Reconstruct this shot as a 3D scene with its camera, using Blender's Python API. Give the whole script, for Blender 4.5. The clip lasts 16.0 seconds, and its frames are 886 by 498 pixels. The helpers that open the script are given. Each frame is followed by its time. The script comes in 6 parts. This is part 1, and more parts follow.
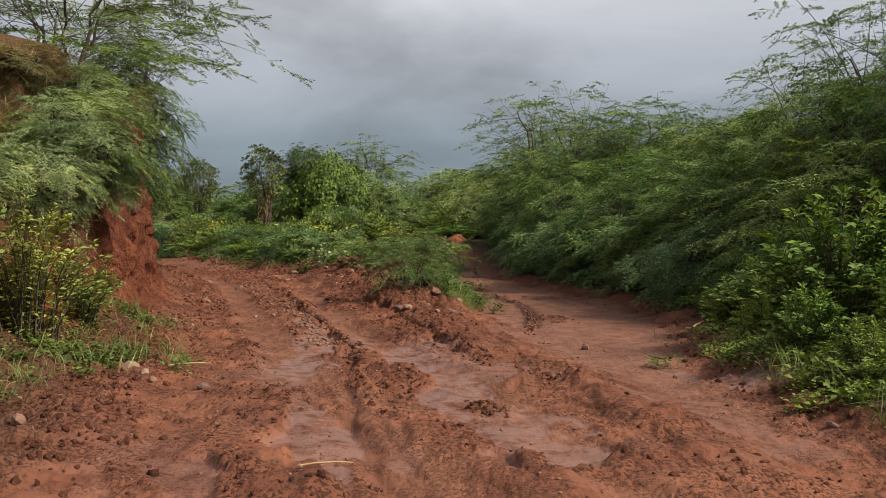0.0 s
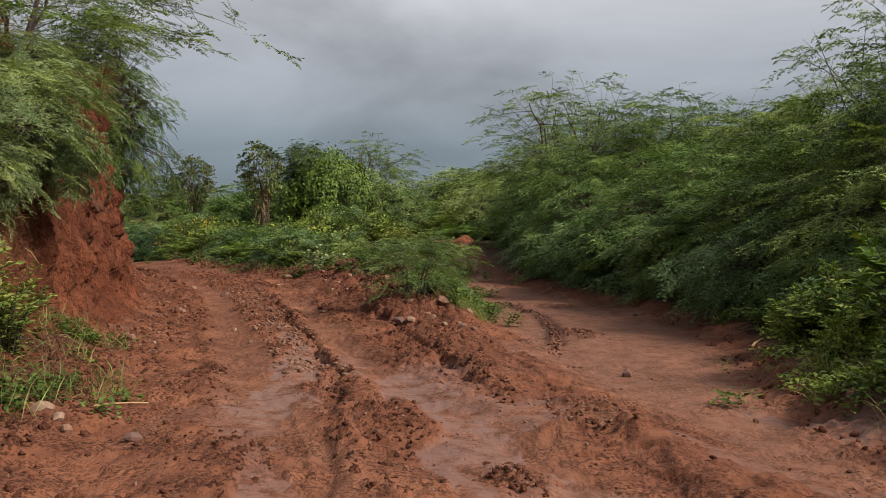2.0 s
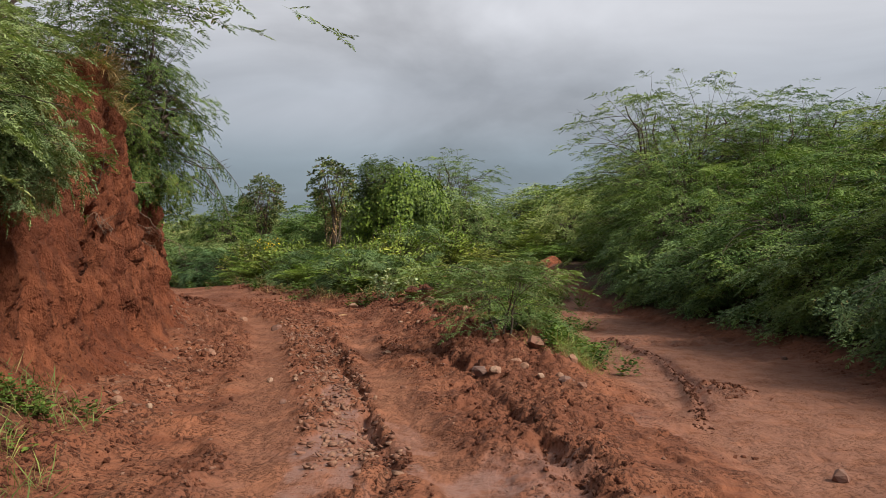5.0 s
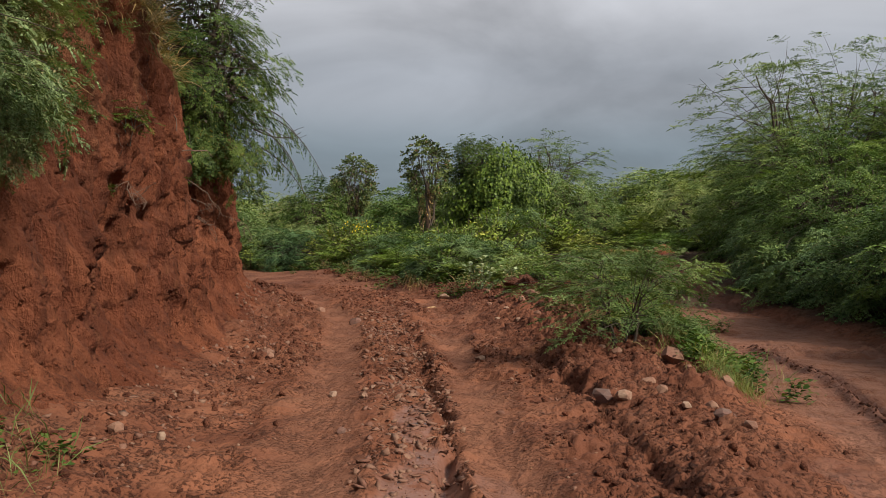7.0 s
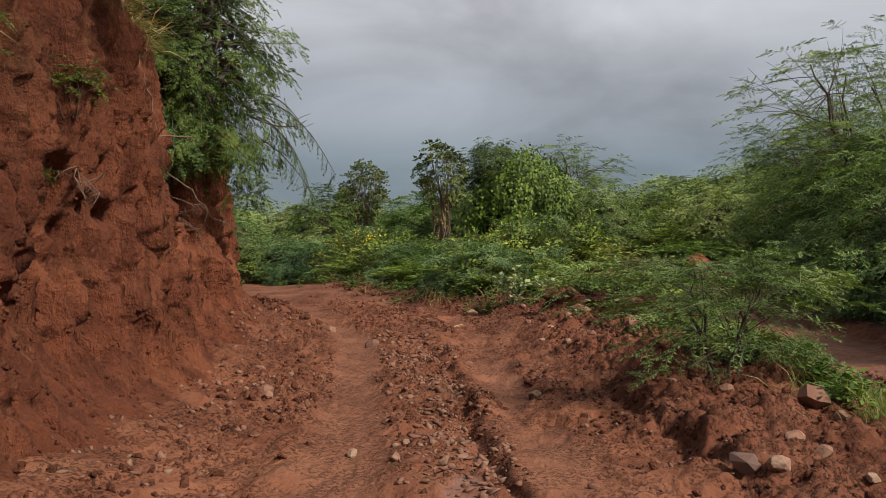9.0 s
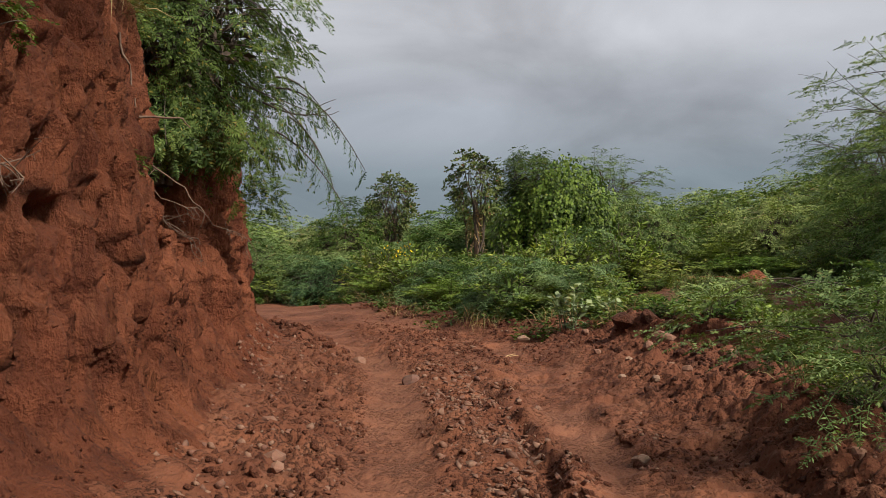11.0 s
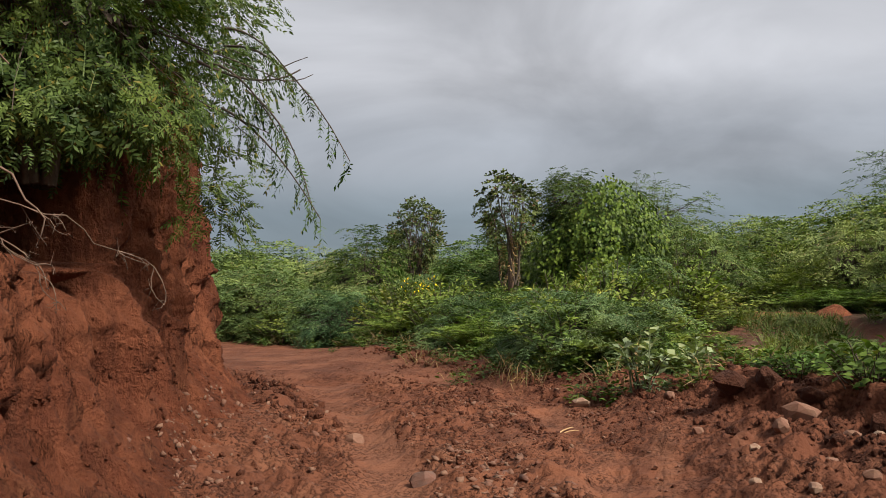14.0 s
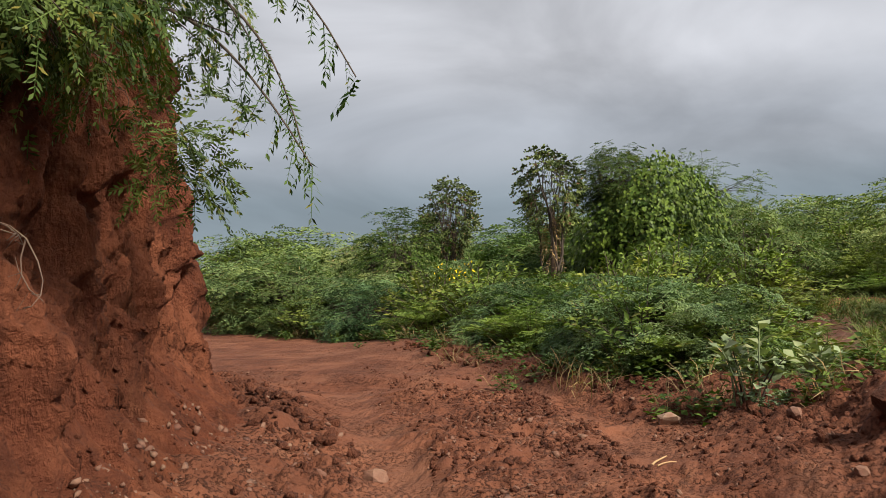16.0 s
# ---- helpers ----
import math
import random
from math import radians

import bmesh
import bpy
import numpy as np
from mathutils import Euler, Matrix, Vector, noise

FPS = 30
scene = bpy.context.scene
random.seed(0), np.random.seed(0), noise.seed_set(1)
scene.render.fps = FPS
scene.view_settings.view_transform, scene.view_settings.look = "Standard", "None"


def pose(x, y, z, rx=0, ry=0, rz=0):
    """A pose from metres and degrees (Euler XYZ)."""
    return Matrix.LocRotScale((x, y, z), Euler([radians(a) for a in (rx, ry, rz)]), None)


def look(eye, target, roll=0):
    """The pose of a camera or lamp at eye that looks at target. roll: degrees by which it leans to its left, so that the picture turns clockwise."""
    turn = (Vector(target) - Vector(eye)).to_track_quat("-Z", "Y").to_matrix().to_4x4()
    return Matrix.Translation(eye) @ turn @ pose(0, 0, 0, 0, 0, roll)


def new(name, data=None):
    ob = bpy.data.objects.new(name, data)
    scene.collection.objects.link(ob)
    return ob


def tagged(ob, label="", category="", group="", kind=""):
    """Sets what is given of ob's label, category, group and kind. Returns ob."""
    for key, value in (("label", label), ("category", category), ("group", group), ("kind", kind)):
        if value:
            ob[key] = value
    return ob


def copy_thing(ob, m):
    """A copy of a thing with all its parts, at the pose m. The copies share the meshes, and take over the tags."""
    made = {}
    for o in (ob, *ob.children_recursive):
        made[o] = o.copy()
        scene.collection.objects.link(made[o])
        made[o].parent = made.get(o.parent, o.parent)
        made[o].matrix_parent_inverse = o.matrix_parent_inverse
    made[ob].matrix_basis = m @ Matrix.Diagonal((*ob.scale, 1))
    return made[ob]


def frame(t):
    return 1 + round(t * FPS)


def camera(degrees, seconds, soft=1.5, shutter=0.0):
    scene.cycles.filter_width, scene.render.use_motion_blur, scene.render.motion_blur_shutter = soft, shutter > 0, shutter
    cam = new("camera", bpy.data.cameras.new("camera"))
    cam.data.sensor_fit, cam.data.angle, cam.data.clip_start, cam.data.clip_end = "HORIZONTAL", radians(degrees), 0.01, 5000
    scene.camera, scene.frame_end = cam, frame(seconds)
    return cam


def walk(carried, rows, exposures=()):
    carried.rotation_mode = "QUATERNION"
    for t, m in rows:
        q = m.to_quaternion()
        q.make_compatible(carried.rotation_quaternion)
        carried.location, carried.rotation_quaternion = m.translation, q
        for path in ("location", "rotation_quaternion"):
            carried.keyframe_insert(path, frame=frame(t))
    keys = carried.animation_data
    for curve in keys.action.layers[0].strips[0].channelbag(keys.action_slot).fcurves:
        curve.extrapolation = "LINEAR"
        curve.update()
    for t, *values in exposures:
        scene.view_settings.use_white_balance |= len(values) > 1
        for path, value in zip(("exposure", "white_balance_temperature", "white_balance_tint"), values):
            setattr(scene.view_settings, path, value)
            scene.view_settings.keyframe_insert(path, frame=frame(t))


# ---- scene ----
cam = camera(52.8, 16.0, 0.4)
METRES, EYE, TILT, LEAN, TURN = 20.0, 1.65, -1.0, 0.0, 0.0
ROWS = [
    (0.0, 0.0, 0.0, 0.0, -0.0, 0.0, 0.0),
    (0.5, 0.0005, 0.0292, -0.0003, -0.12, -0.11, -0.08),
    (1.0, -0.0013, 0.0573, -0.002, 0.01, -0.11, -0.19),
    (1.5, -0.0012, 0.0874, -0.0002, 0.16, -0.08, -0.24),
    (2.0, -0.0019, 0.1181, 0.0015, 0.37, 0.08, -0.02),
    (2.5, -0.0083, 0.1485, 0.0022, 0.94, 0.32, 0.25),
    (3.0, -0.0079, 0.1758, 0.0013, 1.11, 0.26, 0.48),
    (5.5, -0.0139, 0.3283, 0.0075, 8.1, 1.53, -0.0),
    (6.0, -0.019, 0.3619, 0.0086, 10.8, 0.88, -0.33),
    (6.5, -0.0278, 0.3926, 0.0082, 11.74, 0.42, -0.64),
    (7.0, -0.0315, 0.4257, 0.0076, 11.74, 0.5, -0.73),
    (7.5, -0.0422, 0.4547, 0.0075, 11.9, 0.85, -0.59),
    (8.0, -0.054, 0.4841, 0.0085, 12.14, 1.05, -0.48),
    (8.5, -0.0624, 0.5159, 0.0075, 12.02, 1.22, -0.3),
    (9.0, -0.0769, 0.5463, 0.0056, 12.18, 1.29, -0.33),
    (11.5, -0.1302, 0.6936, 0.0069, 14.08, 2.8, -0.11),
    (12.0, -0.1373, 0.7244, 0.01, 14.28, 3.25, -0.02),
    (12.5, -0.1426, 0.7578, 0.0096, 14.26, 4.05, -0.13),
    (13.0, -0.1549, 0.7851, 0.0128, 14.6, 4.32, -0.42),
    (13.5, -0.1585, 0.8189, 0.0121, 15.0, 4.46, -0.48),
    (14.0, -0.1653, 0.8489, 0.0139, 15.74, 4.59, -0.03),
    (14.5, -0.1741, 0.878, 0.0168, 16.14, 4.52, 0.27),
    (15.0, -0.1809, 0.9099, 0.0184, 16.75, 4.39, 0.49),
    (15.5, -0.1941, 0.9381, 0.0167, 17.45, 4.09, 0.53),
    (16.0, -0.2051, 0.966, 0.017, 17.85, 3.82, 0.46),
]
walk(cam, [(t, pose(0, 0, EYE, TILT, LEAN, TURN) @ pose(METRES * x, METRES * y, METRES * z, 90 + pitch, roll, yaw)) for t, x, y, z, yaw, pitch, roll in ROWS],
     [(0.0, -0.05), (0.5, -0.13), (1.0, -0.16), (1.5, -0.09), (2.0, -0.16), (3.0, -0.15), (5.5, 0.02), (6.0, -0.02), (6.5, 0.10), (7.0, -0.22), (7.5, -0.24), (8.0, -0.15), (8.5, -0.23), (9.0, -0.19), (11.5, -0.16), (12.0, -0.15), (12.5, -0.30), (13.0, -0.14), (14.0, -0.09), (16.0, 0.0)])

# ---- world, sun ----
world = bpy.data.worlds.new("overcast_sky")
scene.world = world
world.use_nodes = True
wn, wl = world.node_tree.nodes, world.node_tree.links
wn.clear()
SUN_ELEV, SUN_AZ = radians(43), radians(117)      # azimuth clockwise from +y


def wnode(kind, **props):
    n = wn.new(kind)
    for k, v in props.items():
        if k == "sky_type":
            n.sky_type = v
        elif k == "operation":
            n.operation = v
        elif k == "blend_type":
            n.data_type = "RGBA"
            n.blend_type = v
    return n


sky = wnode("ShaderNodeTexSky", sky_type="NISHITA")
sky.sun_disc = False
sky.sun_elevation, sky.sun_rotation = SUN_ELEV, SUN_AZ
tc = wnode("ShaderNodeTexCoord")
sep = wnode("ShaderNodeSeparateXYZ")
wl.new(tc.outputs["Generated"], sep.inputs[0])
ramp = wnode("ShaderNodeValToRGB")
ramp.color_ramp.interpolation = "EASE"
wl.new(sep.outputs["Z"], ramp.inputs[0])
stops = [(0.0, (0.21, 0.27, 0.315)), (0.09, (0.235, 0.285, 0.33)), (0.17, (0.39, 0.415, 0.46)), (0.27, (0.60, 0.61, 0.65)),
         (0.5, (0.54, 0.54, 0.56)), (1.0, (0.46, 0.46, 0.475))]
els = ramp.color_ramp.elements
for i, (p, c) in enumerate(stops):
    e = els[i] if i < 2 else els.new(p)
    e.position, e.color = p, (*c, 1)
# cloud layer: soft banks, wider than high
comb = wnode("ShaderNodeMapping")
comb.inputs["Scale"].default_value = (1.0, 1.0, 2.4)
comb.inputs["Location"].default_value = (0.35, 0.1, 0.2)
wl.new(tc.outputs["Generated"], comb.inputs["Vector"])
cloud = wnode("ShaderNodeTexNoise")
cloud.inputs["Scale"].default_value = 2.6
cloud.inputs["Detail"].default_value = 6.0
cloud.inputs["Roughness"].default_value = 0.52
cloud.inputs["Distortion"].default_value = 0.6
wl.new(comb.outputs[0], cloud.inputs["Vector"])
cr = wnode("ShaderNodeMapRange")
wl.new(cloud.outputs["Fac"], cr.inputs["Value"])
for k, v in (("From Min", 0.33), ("From Max", 0.67), ("To Min", 0.82), ("To Max", 1.32)):
    cr.inputs[k].default_value = v
mul = wnode("ShaderNodeMix", blend_type="MULTIPLY")
mul.inputs["Factor"].default_value = 1.0
wl.new(ramp.outputs["Color"], mul.inputs["A"])
wl.new(cr.outputs["Result"], mul.inputs["B"])
skys = wnode("ShaderNodeMix", blend_type="MULTIPLY")
skys.inputs["Factor"].default_value = 1.0
wl.new(sky.outputs[0], skys.inputs["A"])
skys.inputs["B"].default_value = (0.08, 0.08, 0.08, 1)
blend = wnode("ShaderNodeMix", blend_type="MIX")
blend.inputs["Factor"].default_value = 0.93
wl.new(skys.outputs["Result"], blend.inputs["A"])
wl.new(mul.outputs["Result"], blend.inputs["B"])
bg = wnode("ShaderNodeBackground")
bg.inputs["Strength"].default_value = 1.0
wl.new(blend.outputs["Result"], bg.inputs["Color"])
wout = wnode("ShaderNodeOutputWorld")
wl.new(bg.outputs[0], wout.inputs[0])

sun_data = bpy.data.lights.new("sun", "SUN")
sun_data.energy, sun_data.angle, sun_data.color = 6.4, radians(12), (1.0, 0.91, 0.77)
sun = new("sun", sun_data)
sd = Vector((math.sin(SUN_AZ) * math.cos(SUN_ELEV), math.cos(SUN_AZ) * math.cos(SUN_ELEV), math.sin(SUN_ELEV)))
sun.matrix_basis = look(sd * 50, (0, 0, 0))


# ---- materials ----
def material(name, build):
    m = bpy.data.materials.new(name)
    m.use_nodes = True
    nt = m.node_tree
    nt.nodes.clear()
    out = nt.nodes.new("ShaderNodeOutputMaterial")
    build(nt, out)
    return m


def nd(nt, kind, **ins):
    n = nt.nodes.new(kind)
    for k, v in ins.items():
        n.inputs[k.replace("_", " ")].default_value = v
    return n


def mixc(nt, fac, a, b, blend_type="MIX"):
    n = nt.nodes.new("ShaderNodeMix")
    n.data_type, n.blend_type = "RGBA", blend_type
    for sock, v in (("Factor", fac), ("A", a), ("B", b)):
        if isinstance(v, bpy.types.NodeSocket):
            nt.links.new(v, n.inputs[sock])
        elif sock == "Factor":
            n.inputs[sock].default_value = v
        else:
            n.inputs[sock].default_value = (*v, 1)
    return n.outputs["Result"]


def rng_map(nt, v, a, b, c=0.0, d=1.0):
    n = nt.nodes.new("ShaderNodeMapRange")
    nt.links.new(v, n.inputs["Value"])
    for k, x in (("From Min", a), ("From Max", b), ("To Min", c), ("To Max", d)):
        n.inputs[k].default_value = x
    return n.outputs["Result"]


def noise_tex(nt, vec, scale, detail=4.0, rough=0.55):
    n = nd(nt, "ShaderNodeTexNoise", Scale=scale, Detail=detail, Roughness=rough)
    nt.links.new(vec, n.inputs["Vector"])
    return n.outputs["Fac"]


def attr(nt, name):
    n = nt.nodes.new("ShaderNodeAttribute")
    n.attribute_name = name
    return n.outputs["Fac"]


def bump(nt, height, strength, dist, normal=None):
    n = nd(nt, "ShaderNodeBump", Strength=strength, Distance=dist)
    nt.links.new(height, n.inputs["Height"])
    if normal is not None:
        nt.links.new(normal, n.inputs["Normal"])
    return n.outputs["Normal"]


def math2(nt, op, a, b):
    n = nt.nodes.new("ShaderNodeMath")
    n.operation = op
    for i, v in enumerate((a, b)):
        if isinstance(v, bpy.types.NodeSocket):
            nt.links.new(v, n.inputs[i])
        else:
            n.inputs[i].default_value = v
    return n.outputs[0]


def build_soil(dark, mid, light, pale, bank=False):
    def build(nt, out):
        geo = nt.nodes.new("ShaderNodeNewGeometry")
        pos = geo.outputs["Position"]
        big = noise_tex(nt, pos, 0.8, 5, 0.6)
        mids = noise_tex(nt, pos, 3.2, 5, 0.62)
        fine = noise_tex(nt, pos, 22.0, 6, 0.7)
        grit = noise_tex(nt, pos, 95.0, 3, 0.6)
        off = nd(nt, "ShaderNodeMapping")
        off.inputs["Location"].default_value = (31.0, 7.0, 3.0)
        nt.links.new(pos, off.inputs["Vector"])
        damp = noise_tex(nt, off.outputs[0], 1.15, 5, 0.62)
        c = mixc(nt, rng_map(nt, big, 0.44, 0.58), mid, light)
        c = mixc(nt, rng_map(nt, damp, 0.50, 0.66, 0.0, 0.75 if bank else 0.45), c, dark)
        c = mixc(nt, rng_map(nt, mids, 0.50, 0.70, 0.0, 0.5), c, light)
        c = mixc(nt, rng_map(nt, mids, 0.30, 0.46, 0.5 if bank else 0.3, 0.0), c, dark)
        c = mixc(nt, rng_map(nt, fine, 0.46, 0.72, 0.0, 0.3), c, light)
        c = mixc(nt, rng_map(nt, grit, 0.62, 0.75, 0.0, 0.3), c, pale)
        mpp = nd(nt, "ShaderNodeMapping")
        mpp.inputs["Scale"].default_value = (1.0, 0.9, 1.0)
        nt.links.new(pos, mpp.inputs["Vector"])
        crumb = noise_tex(nt, mpp.outputs[0], 30.0, 4, 0.65)
        gate = rng_map(nt, noise_tex(nt, pos, 1.9, 4), 0.40, 0.56, 0.05, 1.0)
        speck = math2(nt, "MULTIPLY", rng_map(nt, crumb, 0.56, 0.63, 0.0, 0.0 if bank else 0.65), gate)
        if not bank:
            speck = math2(nt, "MULTIPLY", speck, rng_map(nt, attr(nt, "smooth"), 0.0, 1.0, 1.0, 0.3))
        c = mixc(nt, speck, c, tuple(q * 0.5 for q in dark))
        bs = nd(nt, "ShaderNodeBsdfPrincipled", Roughness=0.92)
        bs.inputs["Specular IOR Level"].default_value = 0.25
        if not bank:
            wet, clod, smooth = attr(nt, "wet"), attr(nt, "clod"), attr(nt, "smooth")
            c = mixc(nt, math2(nt, "MULTIPLY", smooth, 0.7), c, (0.210, 0.090, 0.053))
            # dark broken soil; on the raised earth's front this colour is painted shade
            c = mixc(nt, math2(nt, "MULTIPLY", clod, rng_map(nt, mids, 0.30, 0.62, 0.2, 0.8)), c, (0.110, 0.038, 0.021))
            ms = nd(nt, "ShaderNodeMapping")
            ms.inputs["Rotation"].default_value = (0, 0, -0.30)
            ms.inputs["Scale"].default_value = (2.6, 0.7, 1.0)
            nt.links.new(pos, ms.inputs["Vector"])
            band = noise_tex(nt, ms.outputs[0], 1.0, 5, 0.62)
            c = mixc(nt, rng_map(nt, band, 0.54, 0.66, 0.0, 0.45), c, (0.215, 0.094, 0.054))
            c = mixc(nt, rng_map(nt, band, 0.34, 0.45, 0.4, 0.0), c, (0.11, 0.038, 0.020))
            wf = math2(nt, "MULTIPLY", wet, rng_map(nt, mids, 0.38, 0.52, 0.15, 1.0))
            c = mixc(nt, math2(nt, "MULTIPLY", wf, 0.62), c, (0.205, 0.108, 0.084))
            # leaf litter and dark verge soil, with the bushes' shade painted into the colour
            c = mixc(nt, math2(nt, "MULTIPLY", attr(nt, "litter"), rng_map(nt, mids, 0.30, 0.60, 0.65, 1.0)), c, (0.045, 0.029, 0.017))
            nt.links.new(rng_map(nt, wf, 0.0, 1.0, 0.92, 0.34), bs.inputs["Roughness"])
        else:
            # vertical washes of mud on the cut face
            mp = nd(nt, "ShaderNodeMapping")
            mp.inputs["Scale"].default_value = (5.0, 5.0, 0.55)
            nt.links.new(pos, mp.inputs["Vector"])
            streak = noise_tex(nt, mp.outputs[0], 1.0, 5, 0.6)
            c = mixc(nt, rng_map(nt, streak, 0.48, 0.62, 0.0, 0.55), c, (0.085, 0.025, 0.014))
            c = mixc(nt, rng_map(nt, streak, 0.62, 0.72, 0.0, 0.5), c, (0.33, 0.13, 0.065))
            turf = attr(nt, "turf")
            c = mixc(nt, math2(nt, "MULTIPLY", turf, rng_map(nt, fine, 0.35, 0.6, 0.3, 1.0)), c, (0.16, 0.115, 0.055))
        nt.links.new(c, bs.inputs["Base Color"])
        h = math2(nt, "ADD", math2(nt, "MULTIPLY", fine, 1.5 if bank else 0.28), math2(nt, "MULTIPLY", mids, 1.5 if bank else 0.6))
        h = math2(nt, "ADD", h, math2(nt, "MULTIPLY", math2(nt, "MULTIPLY", rng_map(nt, crumb, 0.52, 0.62), gate), 0.1 if bank else 0.6))
        if bank:
            mq = nd(nt, "ShaderNodeMapping")
            mq.inputs["Scale"].default_value = (1.0, 1.0, 0.28)
            nt.links.new(pos, mq.inputs["Vector"])
            h = math2(nt, "ADD", h, math2(nt, "MULTIPLY", noise_tex(nt, mq.outputs[0], 11.0, 4, 0.6), 1.6))
            h = math2(nt, "ADD", h, math2(nt, "MULTIPLY", rng_map(nt, noise_tex(nt, mq.outputs[0], 26.0, 3, 0.5), 0.3, 0.7), 0.35))
        if not bank:
            # streaks that water and wheels drew along the track
            mr = nd(nt, "ShaderNodeMapping")
            mr.inputs["Rotation"].default_value = (0, 0, -0.30)
            mr.inputs["Scale"].default_value = (5.0, 1.7, 1.0)
            nt.links.new(pos, mr.inputs["Vector"])
            drawn = noise_tex(nt, mr.outputs[0], 1.0, 3, 0.5)
            h = math2(nt, "ADD", h, math2(nt, "MULTIPLY", rng_map(nt, drawn, 0.42, 0.58), 0.35))
        nrm = bump(nt, h, 1.0, 0.065 if bank else 0.052)
        if not bank:
            nt.links.new(rng_map(nt, wf, 0.0, 1.0, 1.0, 0.4), nrm.node.inputs["Strength"])
        nt.links.new(nrm, bs.inputs["Normal"])
        nt.links.new(bs.outputs[0], out.inputs[0])
    return build


SOIL = material("red_soil", build_soil((0.074, 0.0230, 0.0122), (0.152, 0.0525, 0.0275), (0.226, 0.0860, 0.0460), (0.34, 0.18, 0.115)))
BANK = material("bank_soil", build_soil((0.115, 0.033, 0.016), (0.190, 0.057, 0.0285), (0.285, 0.095, 0.047), (0.40, 0.19, 0.11), bank=True))


def build_stone(a, b):
    def build(nt, out):
        oi = nt.nodes.new("ShaderNodeObjectInfo")
        geo = nt.nodes.new("ShaderNodeNewGeometry")
        pos = geo.outputs["Position"]
        c = mixc(nt, geo.outputs["Random Per Island"], a, b)
        c = mixc(nt, math2(nt, "MULTIPLY", oi.outputs["Random"], 0.5), c, b)
        c = mixc(nt, rng_map(nt, noise_tex(nt, pos, 14.0, 5), 0.42, 0.66, 0.0, 0.6), c, (0.20, 0.078, 0.050))
        fine = noise_tex(nt, pos, 60.0, 5, 0.65)
        c = mixc(nt, rng_map(nt, fine, 0.4, 0.7, 0.0, 0.35), c, (0.09, 0.05, 0.04))
        bs = nd(nt, "ShaderNodeBsdfPrincipled", Roughness=0.85)
        nt.links.new(c, bs.inputs["Base Color"])
        nt.links.new(bump(nt, fine, 0.5, 0.012), bs.inputs["Normal"])
        nt.links.new(bs.outputs[0], out.inputs[0])
    return build


STONE = material("tan_stone", build_stone((0.17, 0.080, 0.052), (0.25, 0.135, 0.088)))
STONE_PALE = material("pale_stone", build_stone((0.36, 0.25, 0.18), (0.30, 0.20, 0.14)))
STONE_DARK = material("dark_stone", build_stone((0.10, 0.07, 0.065), (0.15, 0.08, 0.06)))
GRAVEL = material("gravel_stone", build_stone((0.27, 0.160, 0.105), (0.145, 0.060, 0.038)))
MUD = material("wet_mud", build_soil((0.050, 0.018, 0.011), (0.080, 0.028, 0.016), (0.120, 0.045, 0.026), (0.18, 0.08, 0.05), bank=True))
CLOD = material("soil_clod", build_soil((0.085, 0.028, 0.016), (0.150, 0.051, 0.028), (0.225, 0.082, 0.046), (0.32, 0.16, 0.10), bank=True))


def build_leaf(a, b, c_dry, dry=0.1, gloss=0.5, trans=0.16, clump=1.3, spec=0.10):
    def build(nt, out, b=b):
        geo = nt.nodes.new("ShaderNodeNewGeometry")
        oi = nt.nodes.new("ShaderNodeObjectInfo")
        pos = geo.outputs["Position"]
        isl = geo.outputs["Random Per Island"]
        b = tuple(v * 1.3 for v in b)
        c = mixc(nt, rng_map(nt, isl, 0.2, 0.9), a, b)
        clumps = noise_tex(nt, pos, clump, 3)
        c = mixc(nt, rng_map(nt, clumps, 0.50, 0.66, 0.0, 0.7), c, tuple(min(1, v * k) for v, k in zip(b, (1.35, 1.22, 1.0))))
        c = mixc(nt, rng_map(nt, clumps, 0.34, 0.48, 0.6, 0.0), c, tuple(v * 0.65 for v in a))
        c = mixc(nt, rng_map(nt, isl, 1.0 - dry, 1.0 - dry + 0.01), c, c_dry)
        hsv = nt.nodes.new("ShaderNodeHueSaturation")
        nt.links.new(c, hsv.inputs["Color"])
        nt.links.new(rng_map(nt, oi.outputs["Random"], 0, 1, 0.8, 1.22), hsv.inputs["Value"])
        nt.links.new(rng_map(nt, oi.outputs["Random"], 0, 1, 0.515, 0.475), hsv.inputs["Hue"])
        c = hsv.outputs[0]
        bs = nd(nt, "ShaderNodeBsdfPrincipled", Roughness=gloss)
        bs.inputs["Specular IOR Level"].default_value = spec
        nt.links.new(c, bs.inputs["Base Color"])
        tr = nt.nodes.new("ShaderNodeBsdfTranslucent")
        nt.links.new(mixc(nt, 1.0, c, (1.4, 1.6, 0.5), "MULTIPLY"), tr.inputs["Color"])
        mx = nt.nodes.new("ShaderNodeMixShader")
        mx.inputs[0].default_value = trans
        nt.links.new(bs.outputs[0], mx.inputs[1])
        nt.links.new(tr.outputs[0], mx.inputs[2])
        nt.links.new(mx.outputs[0], out.inputs[0])
    return build


